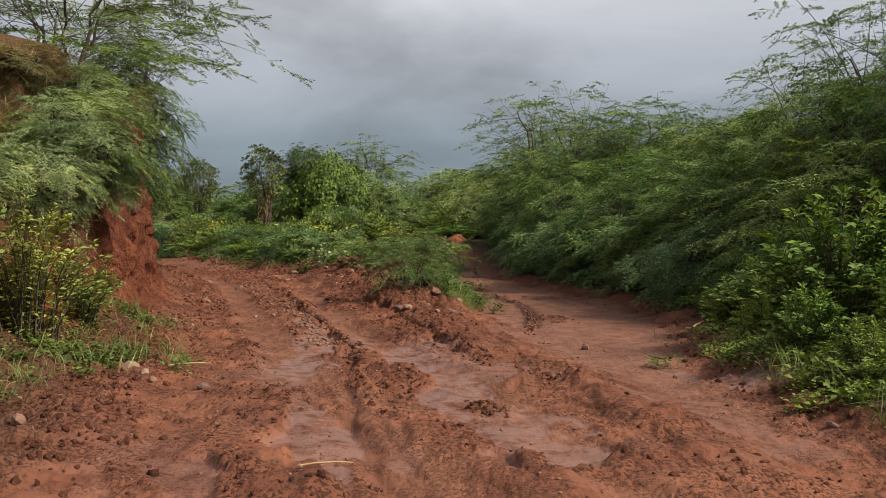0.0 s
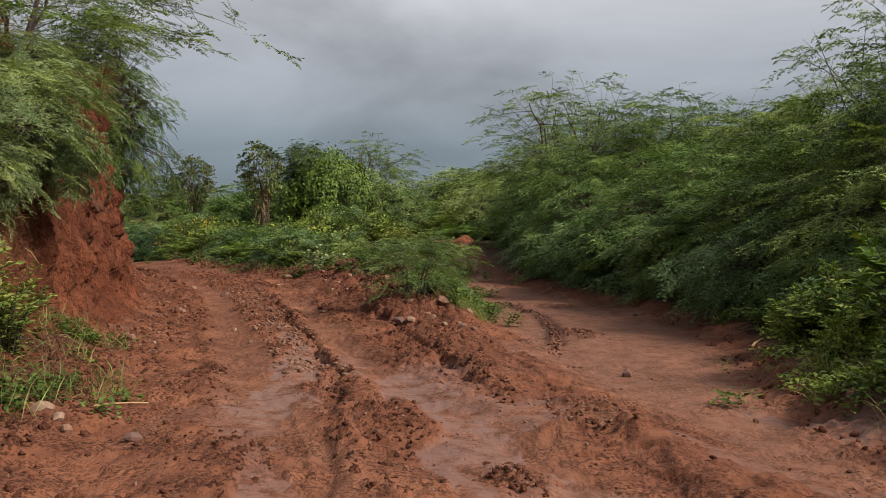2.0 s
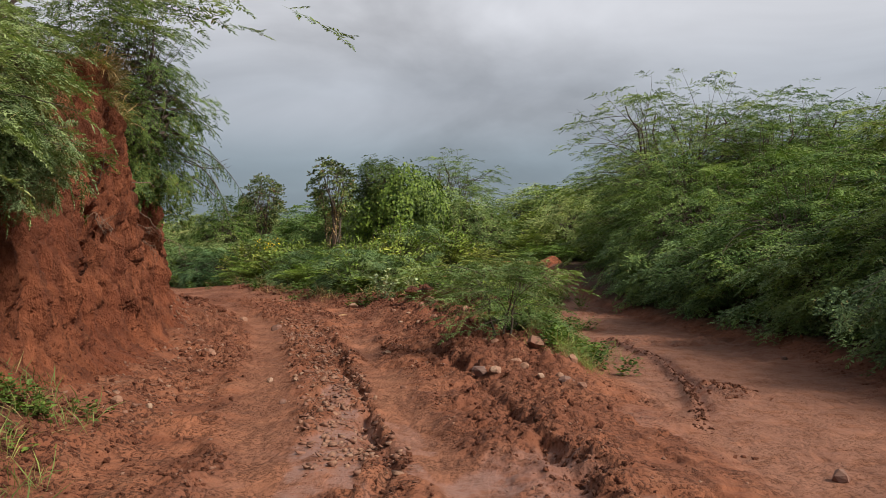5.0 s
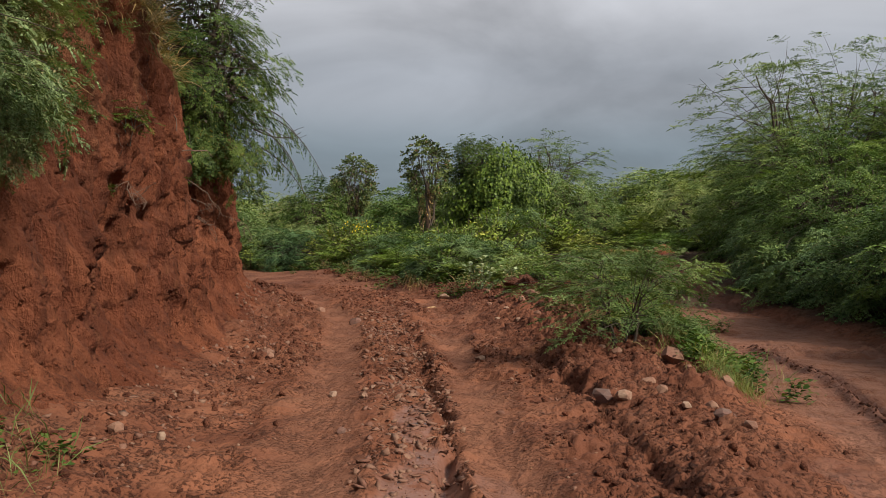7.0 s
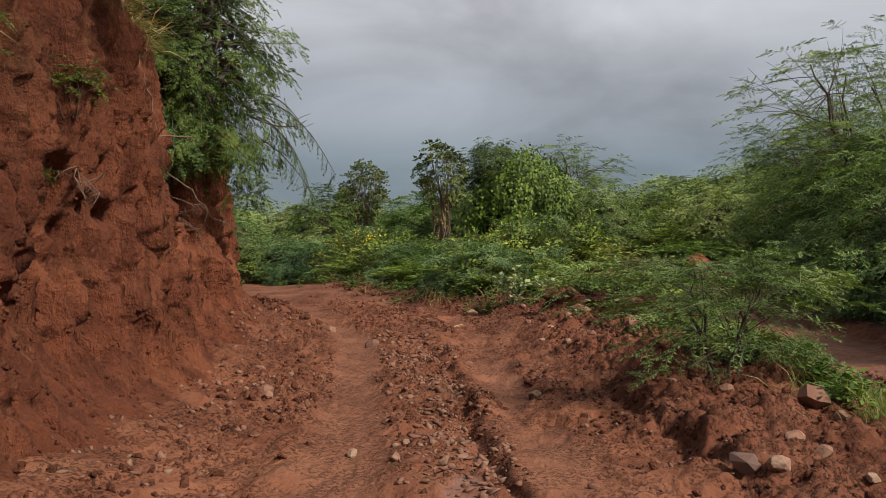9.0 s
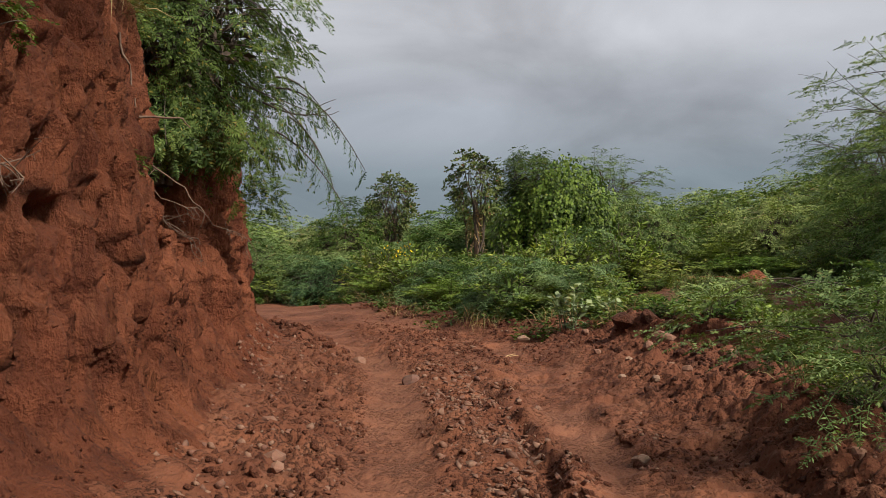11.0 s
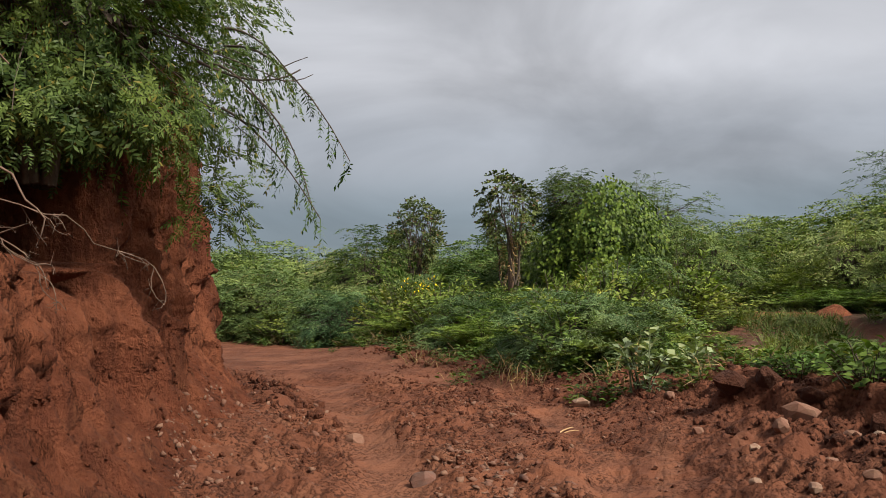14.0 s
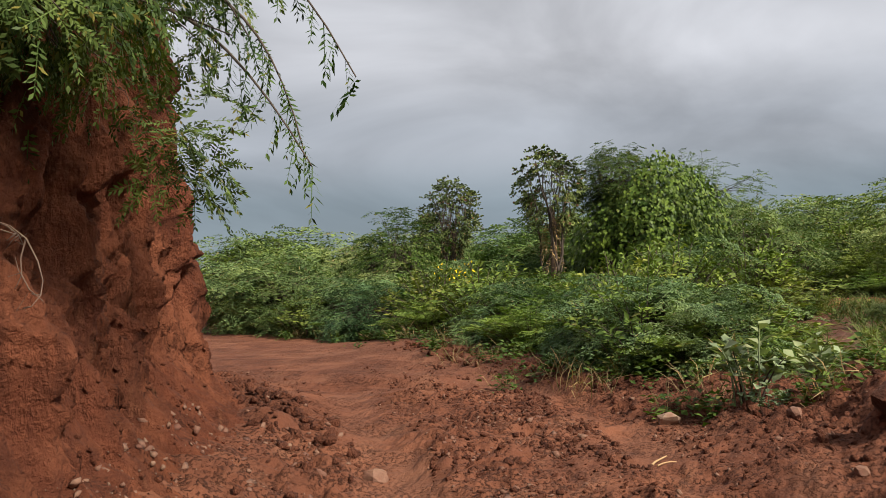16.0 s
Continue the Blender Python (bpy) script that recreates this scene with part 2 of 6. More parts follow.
FEATHER = material("feathery_leaf", build_leaf((0.044, 0.084, 0.024), (0.148, 0.220, 0.070), (0.20, 0.18, 0.07), 0.04))
FEATHER_BLUE = material("blue_green_leaf", build_leaf((0.034, 0.070, 0.028), (0.116, 0.186, 0.082), (0.18, 0.17, 0.07), 0.03))
FEATHER_PALE = material("pale_feathery_leaf", build_leaf((0.085, 0.132, 0.044), (0.172, 0.230, 0.088), (0.23, 0.20, 0.09), 0.06))
FEATHER_BANK = material("pale_grey_feathery_leaf", build_leaf((0.082, 0.128, 0.056), (0.188, 0.250, 0.118), (0.24, 0.21, 0.11), 0.05))
FEATHER_DRY = material("dry_feathery_leaf", build_leaf((0.099, 0.116, 0.050), (0.150, 0.140, 0.062), (0.22, 0.15, 0.07), 0.22))
BRIGHT = material("bright_green_leaf", build_leaf((0.050, 0.092, 0.018), (0.136, 0.204, 0.046), (0.20, 0.21, 0.06), 0.04))
YELLOW = material("yellow_green_leaf", build_leaf((0.078, 0.112, 0.024), (0.188, 0.226, 0.056), (0.22, 0.21, 0.06), 0.03))
VINE = material("vine_leaf", build_leaf((0.022, 0.054, 0.009), (0.082, 0.144, 0.026), (0.11, 0.14, 0.03), 0.03, 0.45, 0.08, 2.2, 0.14))
NEEM = material("dark_green_leaf", build_leaf((0.036, 0.066, 0.014), (0.085, 0.135, 0.030), (0.18, 0.18, 0.05), 0.05, 0.45, 0.18, 1.6))
PINNATE = material("pinnate_leaf", build_leaf((0.024, 0.054, 0.016), (0.068, 0.118, 0.034), (0.18, 0.18, 0.04), 0.05, 0.42, 0.22, 1.9))
PALE = material("pale_leaf", build_leaf((0.13, 0.175, 0.10), (0.185, 0.235, 0.135), (0.24, 0.25, 0.12), 0.06, 0.6))
SUCCULENT = material("succulent_stem", build_leaf((0.045, 0.076, 0.026), (0.088, 0.124, 0.044), (0.16, 0.10, 0.05), 0.05, 0.5, 0.02))
WEED = material("weed_leaf", build_leaf((0.050, 0.086, 0.020), (0.100, 0.150, 0.036), (0.18, 0.17, 0.06), 0.06))
DRYGRASS = material("dry_grass", build_leaf((0.20, 0.15, 0.075), (0.29, 0.22, 0.11), (0.13, 0.12, 0.05), 0.25))
GRASS = material("green_grass", build_leaf((0.10, 0.145, 0.045), (0.15, 0.185, 0.065), (0.27, 0.22, 0.10), 0.2))
FLOWER = material("yellow_flower", build_leaf((0.75, 0.52, 0.02), (0.80, 0.60, 0.03), (0.7, 0.45, 0.02), 0.1))


def build_bark(a, b):
    def build(nt, out):
        geo = nt.nodes.new("ShaderNodeNewGeometry")
        n1 = noise_tex(nt, geo.outputs["Position"], 18.0, 5, 0.65)
        c = mixc(nt, rng_map(nt, n1, 0.32, 0.68), a, b)
        bs = nd(nt, "ShaderNodeBsdfPrincipled", Roughness=0.9)
        nt.links.new(c, bs.inputs["Base Color"])
        nt.links.new(bump(nt, n1, 0.6, 0.01), bs.inputs["Normal"])
        nt.links.new(bs.outputs[0], out.inputs[0])
    return build


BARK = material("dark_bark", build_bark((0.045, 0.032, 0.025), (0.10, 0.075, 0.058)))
ROOT = material("pale_root", build_bark((0.10, 0.058, 0.042), (0.20, 0.130, 0.095)))
STRAW = material("straw_stalk", build_bark((0.38, 0.22, 0.11), (0.50, 0.33, 0.17)))


# ---- helpers for shapes ----


def mesh_np(name, verts, faces, smooth=True):
    """A mesh from arrays; faces is one (n, 3) or (n, 4) array."""
    verts = np.asarray(verts, dtype=np.float32).reshape(-1, 3)
    faces = np.asarray(faces, dtype=np.int32)
    n, k = faces.shape
    me = bpy.data.meshes.new(name)
    me.vertices.add(len(verts))
    me.vertices.foreach_set("co", verts.ravel())
    me.loops.add(n * k)
    me.loops.foreach_set("vertex_index", faces.ravel())
    me.polygons.add(n)
    me.polygons.foreach_set("loop_start", np.arange(0, n * k, k, dtype=np.int32))
    if smooth:
        me.polygons.foreach_set("use_smooth", np.ones(n, dtype=bool))
    me.update(calc_edges=True)
    me.validate()
    return me


def put(name, me, mat, parent=None, label=""):
    me.materials.append(mat)
    ob = new(name, me)
    if parent is not None:
        ob.parent = parent
    if label:
        ob["label"] = label
    return ob


def _hash(ix, iy, seed):
    h = (ix.astype(np.int64) * 374761393 + iy.astype(np.int64) * 668265263 + seed * 974711) & 0x7FFFFFFF
    h = ((h ^ (h >> 13)) * 1274126177) & 0x7FFFFFFF
    return ((h ^ (h >> 16)) & 0xFFFF) / 65535.0


def vnoise(x, y, seed=0):
    """Smooth value noise in -1..1."""
    ix, iy = np.floor(x), np.floor(y)
    fx, fy = x - ix, y - iy
    fx, fy = fx * fx * fx * (fx * (6 * fx - 15) + 10), fy * fy * fy * (fy * (6 * fy - 15) + 10)
    a, b = _hash(ix, iy, seed), _hash(ix + 1, iy, seed)
    c, d = _hash(ix, iy + 1, seed), _hash(ix + 1, iy + 1, seed)
    return 2 * ((a * (1 - fx) + b * fx) * (1 - fy) + (c * (1 - fx) + d * fx) * fy) - 1


def fbm(x, y, octaves=4, seed=0, gain=0.5):
    s, amp = 0.0, 1.0
    for o in range(octaves):
        ca, sa = math.cos(o * 1.1), math.sin(o * 1.1)
        s = s + amp * vnoise((ca * x - sa * y) * 2 ** o, (sa * x + ca * y) * 2 ** o, seed + o * 17)
        amp *= gain
    return s


def ss(a, b, x):
    t = np.clip((x - a) / (b - a), 0, 1)
    return t * t * (3 - 2 * t)


def lumps_at(x, y, cell, seed, fill=0.7):
    """Separate rounded lumps, one to a cell at most: 0 between them, up to 1 on their tops."""
    u, w = x / cell, y / cell
    iu, iw = np.floor(u), np.floor(w)
    best = np.zeros(np.shape(x))
    for du in (-1, 0, 1):
        for dw in (-1, 0, 1):
            a, b = iu + du, iw + dw
            cx, cy = a + 0.15 + 0.7 * _hash(a, b, seed), b + 0.15 + 0.7 * _hash(a, b, seed + 1)
            r = 0.62 * np.clip(_hash(a, b, seed + 2) - (1 - fill), 0, 1) ** 0.6
            ang = np.arctan2(w - cy, u - cx)
            d = np.hypot(u - cx, w - cy) * (1 + 0.22 * np.sin(3 * ang + 9 * cx) + 0.14 * np.sin(5 * ang + 7 * cy))
            best = np.maximum(best, np.where(r > 0.08, np.clip(1 - (d / np.maximum(r, 0.08)) ** 2, 0, 1) ** 0.6 * r / 0.62, 0))
    return best


def along(x, y, pts):
    """Distance to a polyline, signed side (positive on its right) and the y of the nearest point."""
    best = np.full(np.shape(x), 1e9)
    side, ny = np.zeros(np.shape(x)), np.zeros(np.shape(x))
    for (ax, ay), (bx, by) in zip(pts[:-1], pts[1:]):
        dx, dy = bx - ax, by - ay
        t = np.clip(((x - ax) * dx + (y - ay) * dy) / (dx * dx + dy * dy), 0, 1)
        px, py = ax + t * dx, ay + t * dy
        d = np.hypot(x - px, y - py)
        m = d < best
        best = np.where(m, d, best)
        side = np.where(m, np.sign((x - ax) * dy - (y - ay) * dx), side)
        ny = np.where(m, py, ny)
    return best, side * best, ny


# ---- the plan: lines of the ground ----
GULLY = [(-0.2, 5.0), (-0.45, 6.3), (-0.75, 7.4), (-1.1, 10.5), (-1.35, 12.7), (-1.75, 14.4), (-2.2, 16.3), (-2.65, 17.8), (-3.17, 19.7), (-4.05, 22.5), (-5.05, 25.3), (-6.3, 30.0)]
WHEEL = [(0.2, 5.0), (-0.6, 7.2), (-1.27, 9.3), (-1.95, 11.4), (-2.7, 13.9), (-3.17, 15.6), (-3.77, 17.6), (-4.43, 19.8), (-5.8, 24.4), (-7.2, 26.9), (-9.9, 32.0), (-13.6, 38.3), (-22.0, 42.0)]
WHEEL_B = [(1.3, 5.0), (0.5, 9.0), (-0.8, 12.6), (-1.26, 14.2), (-1.91, 16.5), (-2.33, 18.7), (-2.77, 20.3), (-3.54, 23.0), (-4.2, 25.6), (-4.95, 27.7), (-6.1, 30.3), (-9.5, 34.5), (-14.0, 38.5), (-22.0, 41.0)]
RIDGE = [(1.75, 6.3), (1.4, 8.2), (0.55, 11.5), (0.25, 14.2), (0.05, 16.5), (-0.2, 19.0), (-0.45, 21.0), (-1.2, 23.5), (-2.2, 26.0), (-3.3, 29.0), (-5.5, 31.8), (-8.0, 34.6), (-11.5, 39.0)]
RIGHT_RUT = [(1.45, 14.6), (1.57, 15.4), (1.86, 18.2), (1.78, 20.3), (1.3, 23.4)]
POOLS = [(-1.85, 13.6, 0.36, 1.5), (-1.75, 11.2, 0.42, 1.1), (-1.05, 7.1, 0.40, 1.1), (-0.45, 11.7, 0.50, 1.3), (0.1, 9.3, 0.45, 1.2), (0.62, 7.3, 0.55, 1.2), (2.95, 9.8, 0.32, 1.2), (-2.1, 14.7, 0.24, 0.9), (-2.45, 16.0, 0.16, 0.8)]
CLOD_BEDS = [(1.15, 9.9, 0.38, 0.8), (0.15, 12.8, 0.35, 1.0), (-0.45, 9.9, 0.3, 0.7), (-3.0, 7.4, 0.5, 1.3), (0.45, 8.3, 0.2, 0.4), (-1.5, 8.9, 0.35, 0.7), (-2.7, 12.4, 0.3, 0.9), (2.15, 17.1, 0.24, 0.6)]
FURROW = [(0.5, 10.6), (0.22, 11.8), (-0.04, 13.1), (-0.42, 14.8), (-0.85, 16.7), (-1.3, 18.3), (-1.6, 19.4), (-2.0, 21.4), (-2.9, 25.0)]
RIGHT_EDGE = [(3.6, 4.0), (3.25, 6.9), (3.05, 8.5), (3.12, 9.6), (3.45, 12.0), (3.95, 14.7), (4.35, 18.4), (4.0, 22.3), (3.0, 27.0), (2.3, 31.0), (1.4, 36.0), (0.8, 42.0), (0.2, 48.0)]
BANK_FOOT = [(-9.0, 1.0), (-6.6, 5.5), (-5.7, 8.5), (-5.1, 11.2), (-5.15, 13.2), (-5.7, 15.4), (-6.1, 17.4), (-6.35, 19.0), (-6.8, 20.3), (-7.25, 21.3), (-7.65, 22.5), (-8.03, 23.8), (-8.35, 25.0), (-8.77, 26.2), (-9.52, 27.4), (-11.3, 29.3), (-15.0, 31.8), (-24.0, 33.5)]


def ground_z(x, y, detail=True):
    """Height of the earth at (x, y); with detail also masks for wet, broken, smooth and littered soil, some with
    painted shade.
    """
    x, y = np.asarray(x, dtype=float), np.asarray(y, dtype=float)
    island = ss(-15, -7, x)
    z = 0.33 * ss(20, 30, y) + (0.75 * ss(30, 46, y) + 1.0 * ss(46, 62, y)) * island
    z = z + 0.25 * ss(32, 60, y) * (1 - island)
    z = z * (1 - 0.9 * ss(70, 220, np.hypot(x, y)))
    d, sd_, ny = along(x, y, RIDGE)
    # the right branch lies lower than the rising middle
    z = z - 0.30 * ss(20, 28, y) * ss(0.6, 2.0, sd_) * (1 - ss(32, 44, y))
    # right verge
    de, se, _ = along(x, y, RIGHT_EDGE)
    out = np.clip(se, 0, None)
    z = z + 0.17 * ss(-0.25, 0.55, se) + 0.05 * np.clip(out, 0, 8)
    # rise to the bank
    df, sf, fy = along(x, y, BANK_FOOT)
    left = np.clip(-2.0 - x - 0.22 * (y - 6), 0, 3.0) * (1 - ss(13, 17, y))
    z = z + 0.14 * left + 0.28 * ss(1.8, 0.0, sf) * ss(4, 9, y)
    # ridge between the two branches
    hgt = np.interp(ny, [6.3, 9, 11.5, 14.2, 16.5, 19, 21, 23.5, 26, 29, 32, 39], [0.04, 0.05, 0.035, 0.07, 0.14, 0.24, 0.28, 0.30, 0.30, 0.26, 0.12, 0.02])
    wob = 0.22 * vnoise(x * 1.3, y * 1.3, 5) + 0.05 * vnoise(x * 3.3, y * 3.3, 6)
    s2 = sd_ + wob
    wl_ = np.interp(ny, [6, 12, 16, 20, 25], [0.25, 0.5, 0.75, 1.0, 0.9])
    off_r = np.interp(ny, [20, 24, 30], [0.0, 0.35, 0.9])
    prof = ss(-wl_ - 0.75, -wl_ + 0.45, s2) * (1 - ss(0.15 + off_r, 1.1 + 1.2 * off_r, s2))
    z = z + hgt * prof * (1.0 + 0.35 * vnoise(x * 2.1, y * 2.1, 9))
    # raised earth with a broken front, between the thicket and the right branch
    mx, my = x + 1.5 + 0.25 * vnoise(x * 1.1, y * 1.1, 15), y + 0.8 * np.clip(x + 3.07, -0.3, 2.3) + 0.25 * vnoise(x * 0.9 + 7, y * 0.4, 16)
    z = z + 0.25 * ss(26.5, 26.75, my + 0.14 * vnoise(x * 4, y * 4, 17)) * (1 - ss(37, 45, y)) * ss(-1.7, -1.3, mx) * (1 - ss(0.7, 1.5, mx))
    if not detail:
        return z
    near = (1 - ss(36, 48, y)) * ss(-16, -12, x) * (1 - ss(7, 10, x))
    inroad = ss(0.3, -0.5, se)
    # smooth pan of the right branch, at its best between the rut and the edge
    pan = ss(0.75, 1.3, sd_) * ss(0.15, -0.6, se) * ss(6.0, 9.0, y)
    tread = np.maximum(np.exp(-(along(x, y, WHEEL)[0] / 0.36) ** 4), np.exp(-(along(x, y, WHEEL_B)[0] / 0.28) ** 4)) * ss(-0.9, -0.2, vnoise(x * 0.5, y * 0.35, 24) - 0.55 * ss(20, 25, y) + 0.3 * vnoise(x * 2, y * 2, 25))
    smooth = np.clip(pan, 0, 1)
    rough = (1 - 0.88 * smooth) * (1 - 0.92 * tread)
    # wet hardpan: slanting slabs and shallow pools
    ta, tb = x * 0.955 + y * 0.296, y * 0.955 - x * 0.296
    scr = vnoise(ta * 3.4 + 0.4 * vnoise(x * 1.3, y * 1.3, 82), tb * 0.55, 81)
    hp = ss(4.5, 6.0, y) * (1 - ss(13, 18, y)) * inroad * ss(-3.0, -1.6, x) * (1 - 0.8 * smooth)
    pool = ss(0.15, 0.3, vnoise(ta * 1.1, tb * 0.5, 83) + 0.3 * vnoise(x * 3.5, y * 3.5, 87))
    wet = 0.7 * hp * pool * ss(0.35, 0.0, scr)
    ragged = 0.12 + 0.6 * vnoise(ta * 4.5, tb * 1.2, 85) + 0.12 * vnoise(x * 9, y * 6, 86)
    for px, py, rx, ry in POOLS:
        pd = np.hypot((x - px + 0.2 * (y - py)) / rx, (y - py) / ry) + ragged
        wet = np.maximum(wet, ss(1.06, 0.88, pd))
    wet = np.clip(wet, 0, 1)
    beds = 0.0
    for px, py, rx, ry in CLOD_BEDS:
        beds = np.maximum(beds, ss(1.25, 0.55, np.hypot((x - px + 0.2 * (y - py)) / rx, (y - py) / ry) + 0.4 * vnoise(x * 3.7, y * 3.0, 88)))
    rough = rough * (1 - 0.85 * wet)
    z = z + near * (0.030 * fbm(x * 0.7, y * 0.7, 3, 21) + rough * (0.012 * fbm(x * 2.6, y * 1.9, 4, 31) + 0.004 * fbm(x * 11, y * 11, 2, 41, 0.6)))
    crust = fbm(ta * 1.3 + 0.3 * vnoise(x * 4, y * 4, 43), tb * 0.75, 3, 44)
    z = z + near * (0.06 + 0.94 * rough) * (0.030 * ss(0.12, 0.16, crust) + 0.024 * ss(-0.32, -0.28, crust) + 0.02 * ss(0.46, 0.50, crust))
    z = z + near * beds * (0.004 + 0.025 * np.abs(fbm(x * 4.6, y * 4.6, 3, 52, 0.55)) + 0.022 * ss(0.0, 0.12, vnoise(x * 7.5, y * 7.5, 59)))
    far_crumb = ss(18.5, 21.5, y) * inroad * ss(-0.25, 0.3, vnoise(x * 0.8 + 3, y * 0.6, 49)) * (1 - 0.95 * tread)
    beds = np.maximum(beds, 0.7 * far_crumb)
    z = z + near * far_crumb * (0.035 * np.abs(fbm(x * 4.4, y * 4.4, 3, 53, 0.55)) + 0.02 * ss(0.05, 0.15, vnoise(x * 6.5, y * 6.5, 60)))
    # low heap of spoil beside the near end of the ridge, steeper on its left
    hx = x - np.interp(y, [5.5, 6.3, 7.5, 9.0, 10.2], [2.0, 1.75, 1.55, 1.45, 1.3])
    z = z + near * 0.065 * ss(-0.12, 0.05, hx + 0.10 * vnoise(x * 2.2, y * 1.2, 96) + 0.03 * vnoise(x * 8, y * 8, 98)) * (1 - ss(0.2, 0.85, hx)) * ss(5.0, 6.2, y) * (1 - ss(9.2, 10.8, y)) * (1 + 0.2 * vnoise(x * 3, y * 3, 97))
    crust2 = fbm(x * 4.3 + 0.4 * vnoise(x * 7, y * 7, 45), y * 6.0, 2, 46)
    plate = 0.8 * ss(0.1, 0.4, vnoise(x * 0.9, y * 0.7, 47))
    z = z + near * rough * plate * (0.016 * ss(0.08, 0.13, crust2) + 0.014 * ss(-0.35, -0.30, crust2) + 0.014 * ss(0.5, 0.54, crust2) + 0.008 * vnoise(x * 15, y * 15, 48))
    # broken clods on the ridge and along the bank foot
    br = np.clip(np.exp(-((s2 + wl_ * 0.7) / 0.55) ** 2) * ss(9.5, 15, ny) * (1 - ss(30, 36, ny)) + 0.75 * prof * ss(12, 16, ny), 0, 1)
    br = np.maximum(br, 0.75 * np.exp(-((sf - 1.35) / 0.55) ** 2) * ss(14, 19, fy))
    br = np.maximum(br, 0.8 * np.exp(-(se / 0.45) ** 2) * ss(5, 9, y) * 0.8)
    br = np.maximum(br, 0.8 * ss(0.2, 1.0, left) * ss(0.9, 0.1, left - 1.1))
    br = np.maximum(br, 0.8 * np.exp(-((my - 26.6) / 0.5) ** 2) * ss(-1.7, -1.0, mx) * (1 - ss(1.0, 1.6, mx)))
    br = br * (1 - 0.45 * ss(23, 27, y))
    lump = np.abs(fbm(x * 6.2, y * 6.2, 3, 51, 0.6))
    z = z + near * br * ((0.045 + 0.02 * ss(16, 21, ny)) * lump + 0.022 * fbm(x * 2.2, y * 2.2, 2, 55) + 0.024 * ss(0.0, 0.10, vnoise(x * 5.5, y * 5.5, 57)) + 0.024 * vnoise(x * 13, y * 13, 58) - 0.03)
    # separate clods: on the broken strips, in drifts, and singly
    loose = np.clip(0.9 * br + 0.8 * far_crumb + 0.7 * beds, 0, 1)
    blk = vnoise(x * 4.2, y * 3.4, 311) * 2.0 + 0.5 * vnoise(x * 11, y * 11, 312)
    z = z + near * loose * (0.019 * (np.floor(blk) + ss(0.36, 0.64, blk - np.floor(blk))) + 0.026 * np.minimum(lumps_at(x + 3, y, 0.15, 321, 0.4) * 1.6, 0.75 + 0.25 * vnoise(x * 12, y * 12, 322)))
    z = z + near * inroad * rough * 0.024 * lumps_at(x, y + 5, 0.11, 331, 0.35) * ss(-0.1, 0.3, vnoise(x * 0.9, y * 0.7, 332))
    # gully with a washed side
    dg, sg, gy = along(x, y, GULLY)
    gw = np.interp(gy, [5, 10, 13], [0.055, 0.06, 0.085]) * (1 + 0.5 * vnoise(x * 3, y * 3, 61))
    sgw = sg + 0.09 * vnoise(x * 2.2, y * 2.2, 62)
    gdep = np.interp(gy, [5, 9, 12.5, 15, 19, 24, 30], [0.045, 0.04, 0.08, 0.13, 0.11, 0.06, 0.02])
    z = z - near * gdep * np.exp(-(sgw / gw) ** 2) + near * 0.012 * np.exp(-((sgw - 0.22) / 0.14) ** 2)
    # wheel tracks
    for line, w, dep in ((WHEEL, 0.24, 0.030), (WHEEL_B, 0.22, 0.028)):
        dw, sw, _ = along(x, y, line)
        z = z - near * dep * np.exp(-(dw / w) ** 2) + near * 0.010 * np.exp(-((dw - w * 1.9) / 0.09) ** 2)
        z = z + near * 0.004 * np.exp(-(dw / w) ** 2) * np.sin(sw * 42 + 5 * vnoise(x * 1.7, y * 1.7, 66)) * (1 - ss(19, 22, y))
    dfu, sfu, fuy = along(x, y, FURROW)
    sfu = sfu + 0.07 * vnoise(x * 2.5, y * 2.5, 67)
    fe = ss(10.7, 12.0, fuy) * (1 - ss(19.5, 22.0, fuy))
    z = z - near * fe * 0.06 * np.exp(-(sfu / 0.075) ** 2) + near * fe * 0.05 * ss(0.02, 0.14, sfu + 0.05 * vnoise(x * 6, y * 6, 69)) * (1 - ss(0.25, 0.8, sfu)) * (1 + 0.35 * vnoise(x * 5, y * 5, 68))
    # mud slumped from the bank's far corner
    dm, _, my_ = along(x, y, [(-8.1, 26.6), (-8.75, 27.9), (-9.6, 29.0), (-10.9, 30.4)])
    slump = np.exp(-((dm + 0.12 * vnoise(x * 3, y * 3, 381)) / 0.36) ** 2)
    z = z + near * slump * (0.15 + 0.07 * vnoise(x * 5, y * 5, 382) + 0.05 * lumps_at(x, y, 0.2, 383, 0.6))
    # rut in the right pan, with the mud thrown up beside it
    dr, sr, ry = along(x, y, RIGHT_RUT)
    rw = 1 + 0.6 * vnoise(x * 5, y * 5, 71)
    ends = ss(14.7, 16.2, ry) * (1 - ss(22.6, 23.38, ry))
    z = z - near * ends * 0.06 * np.exp(-((sr - 0.05) / 0.07) ** 2) + near * ends * (0.03 + 0.04 * rw) * np.exp(-((sr + 0.09) / 0.07) ** 2)
    z = z + near * hp * 0.026 * ss(0.08, 0.14, scr) * (1 - wet)
    wet = np.maximum(wet, 0.42 * smooth)
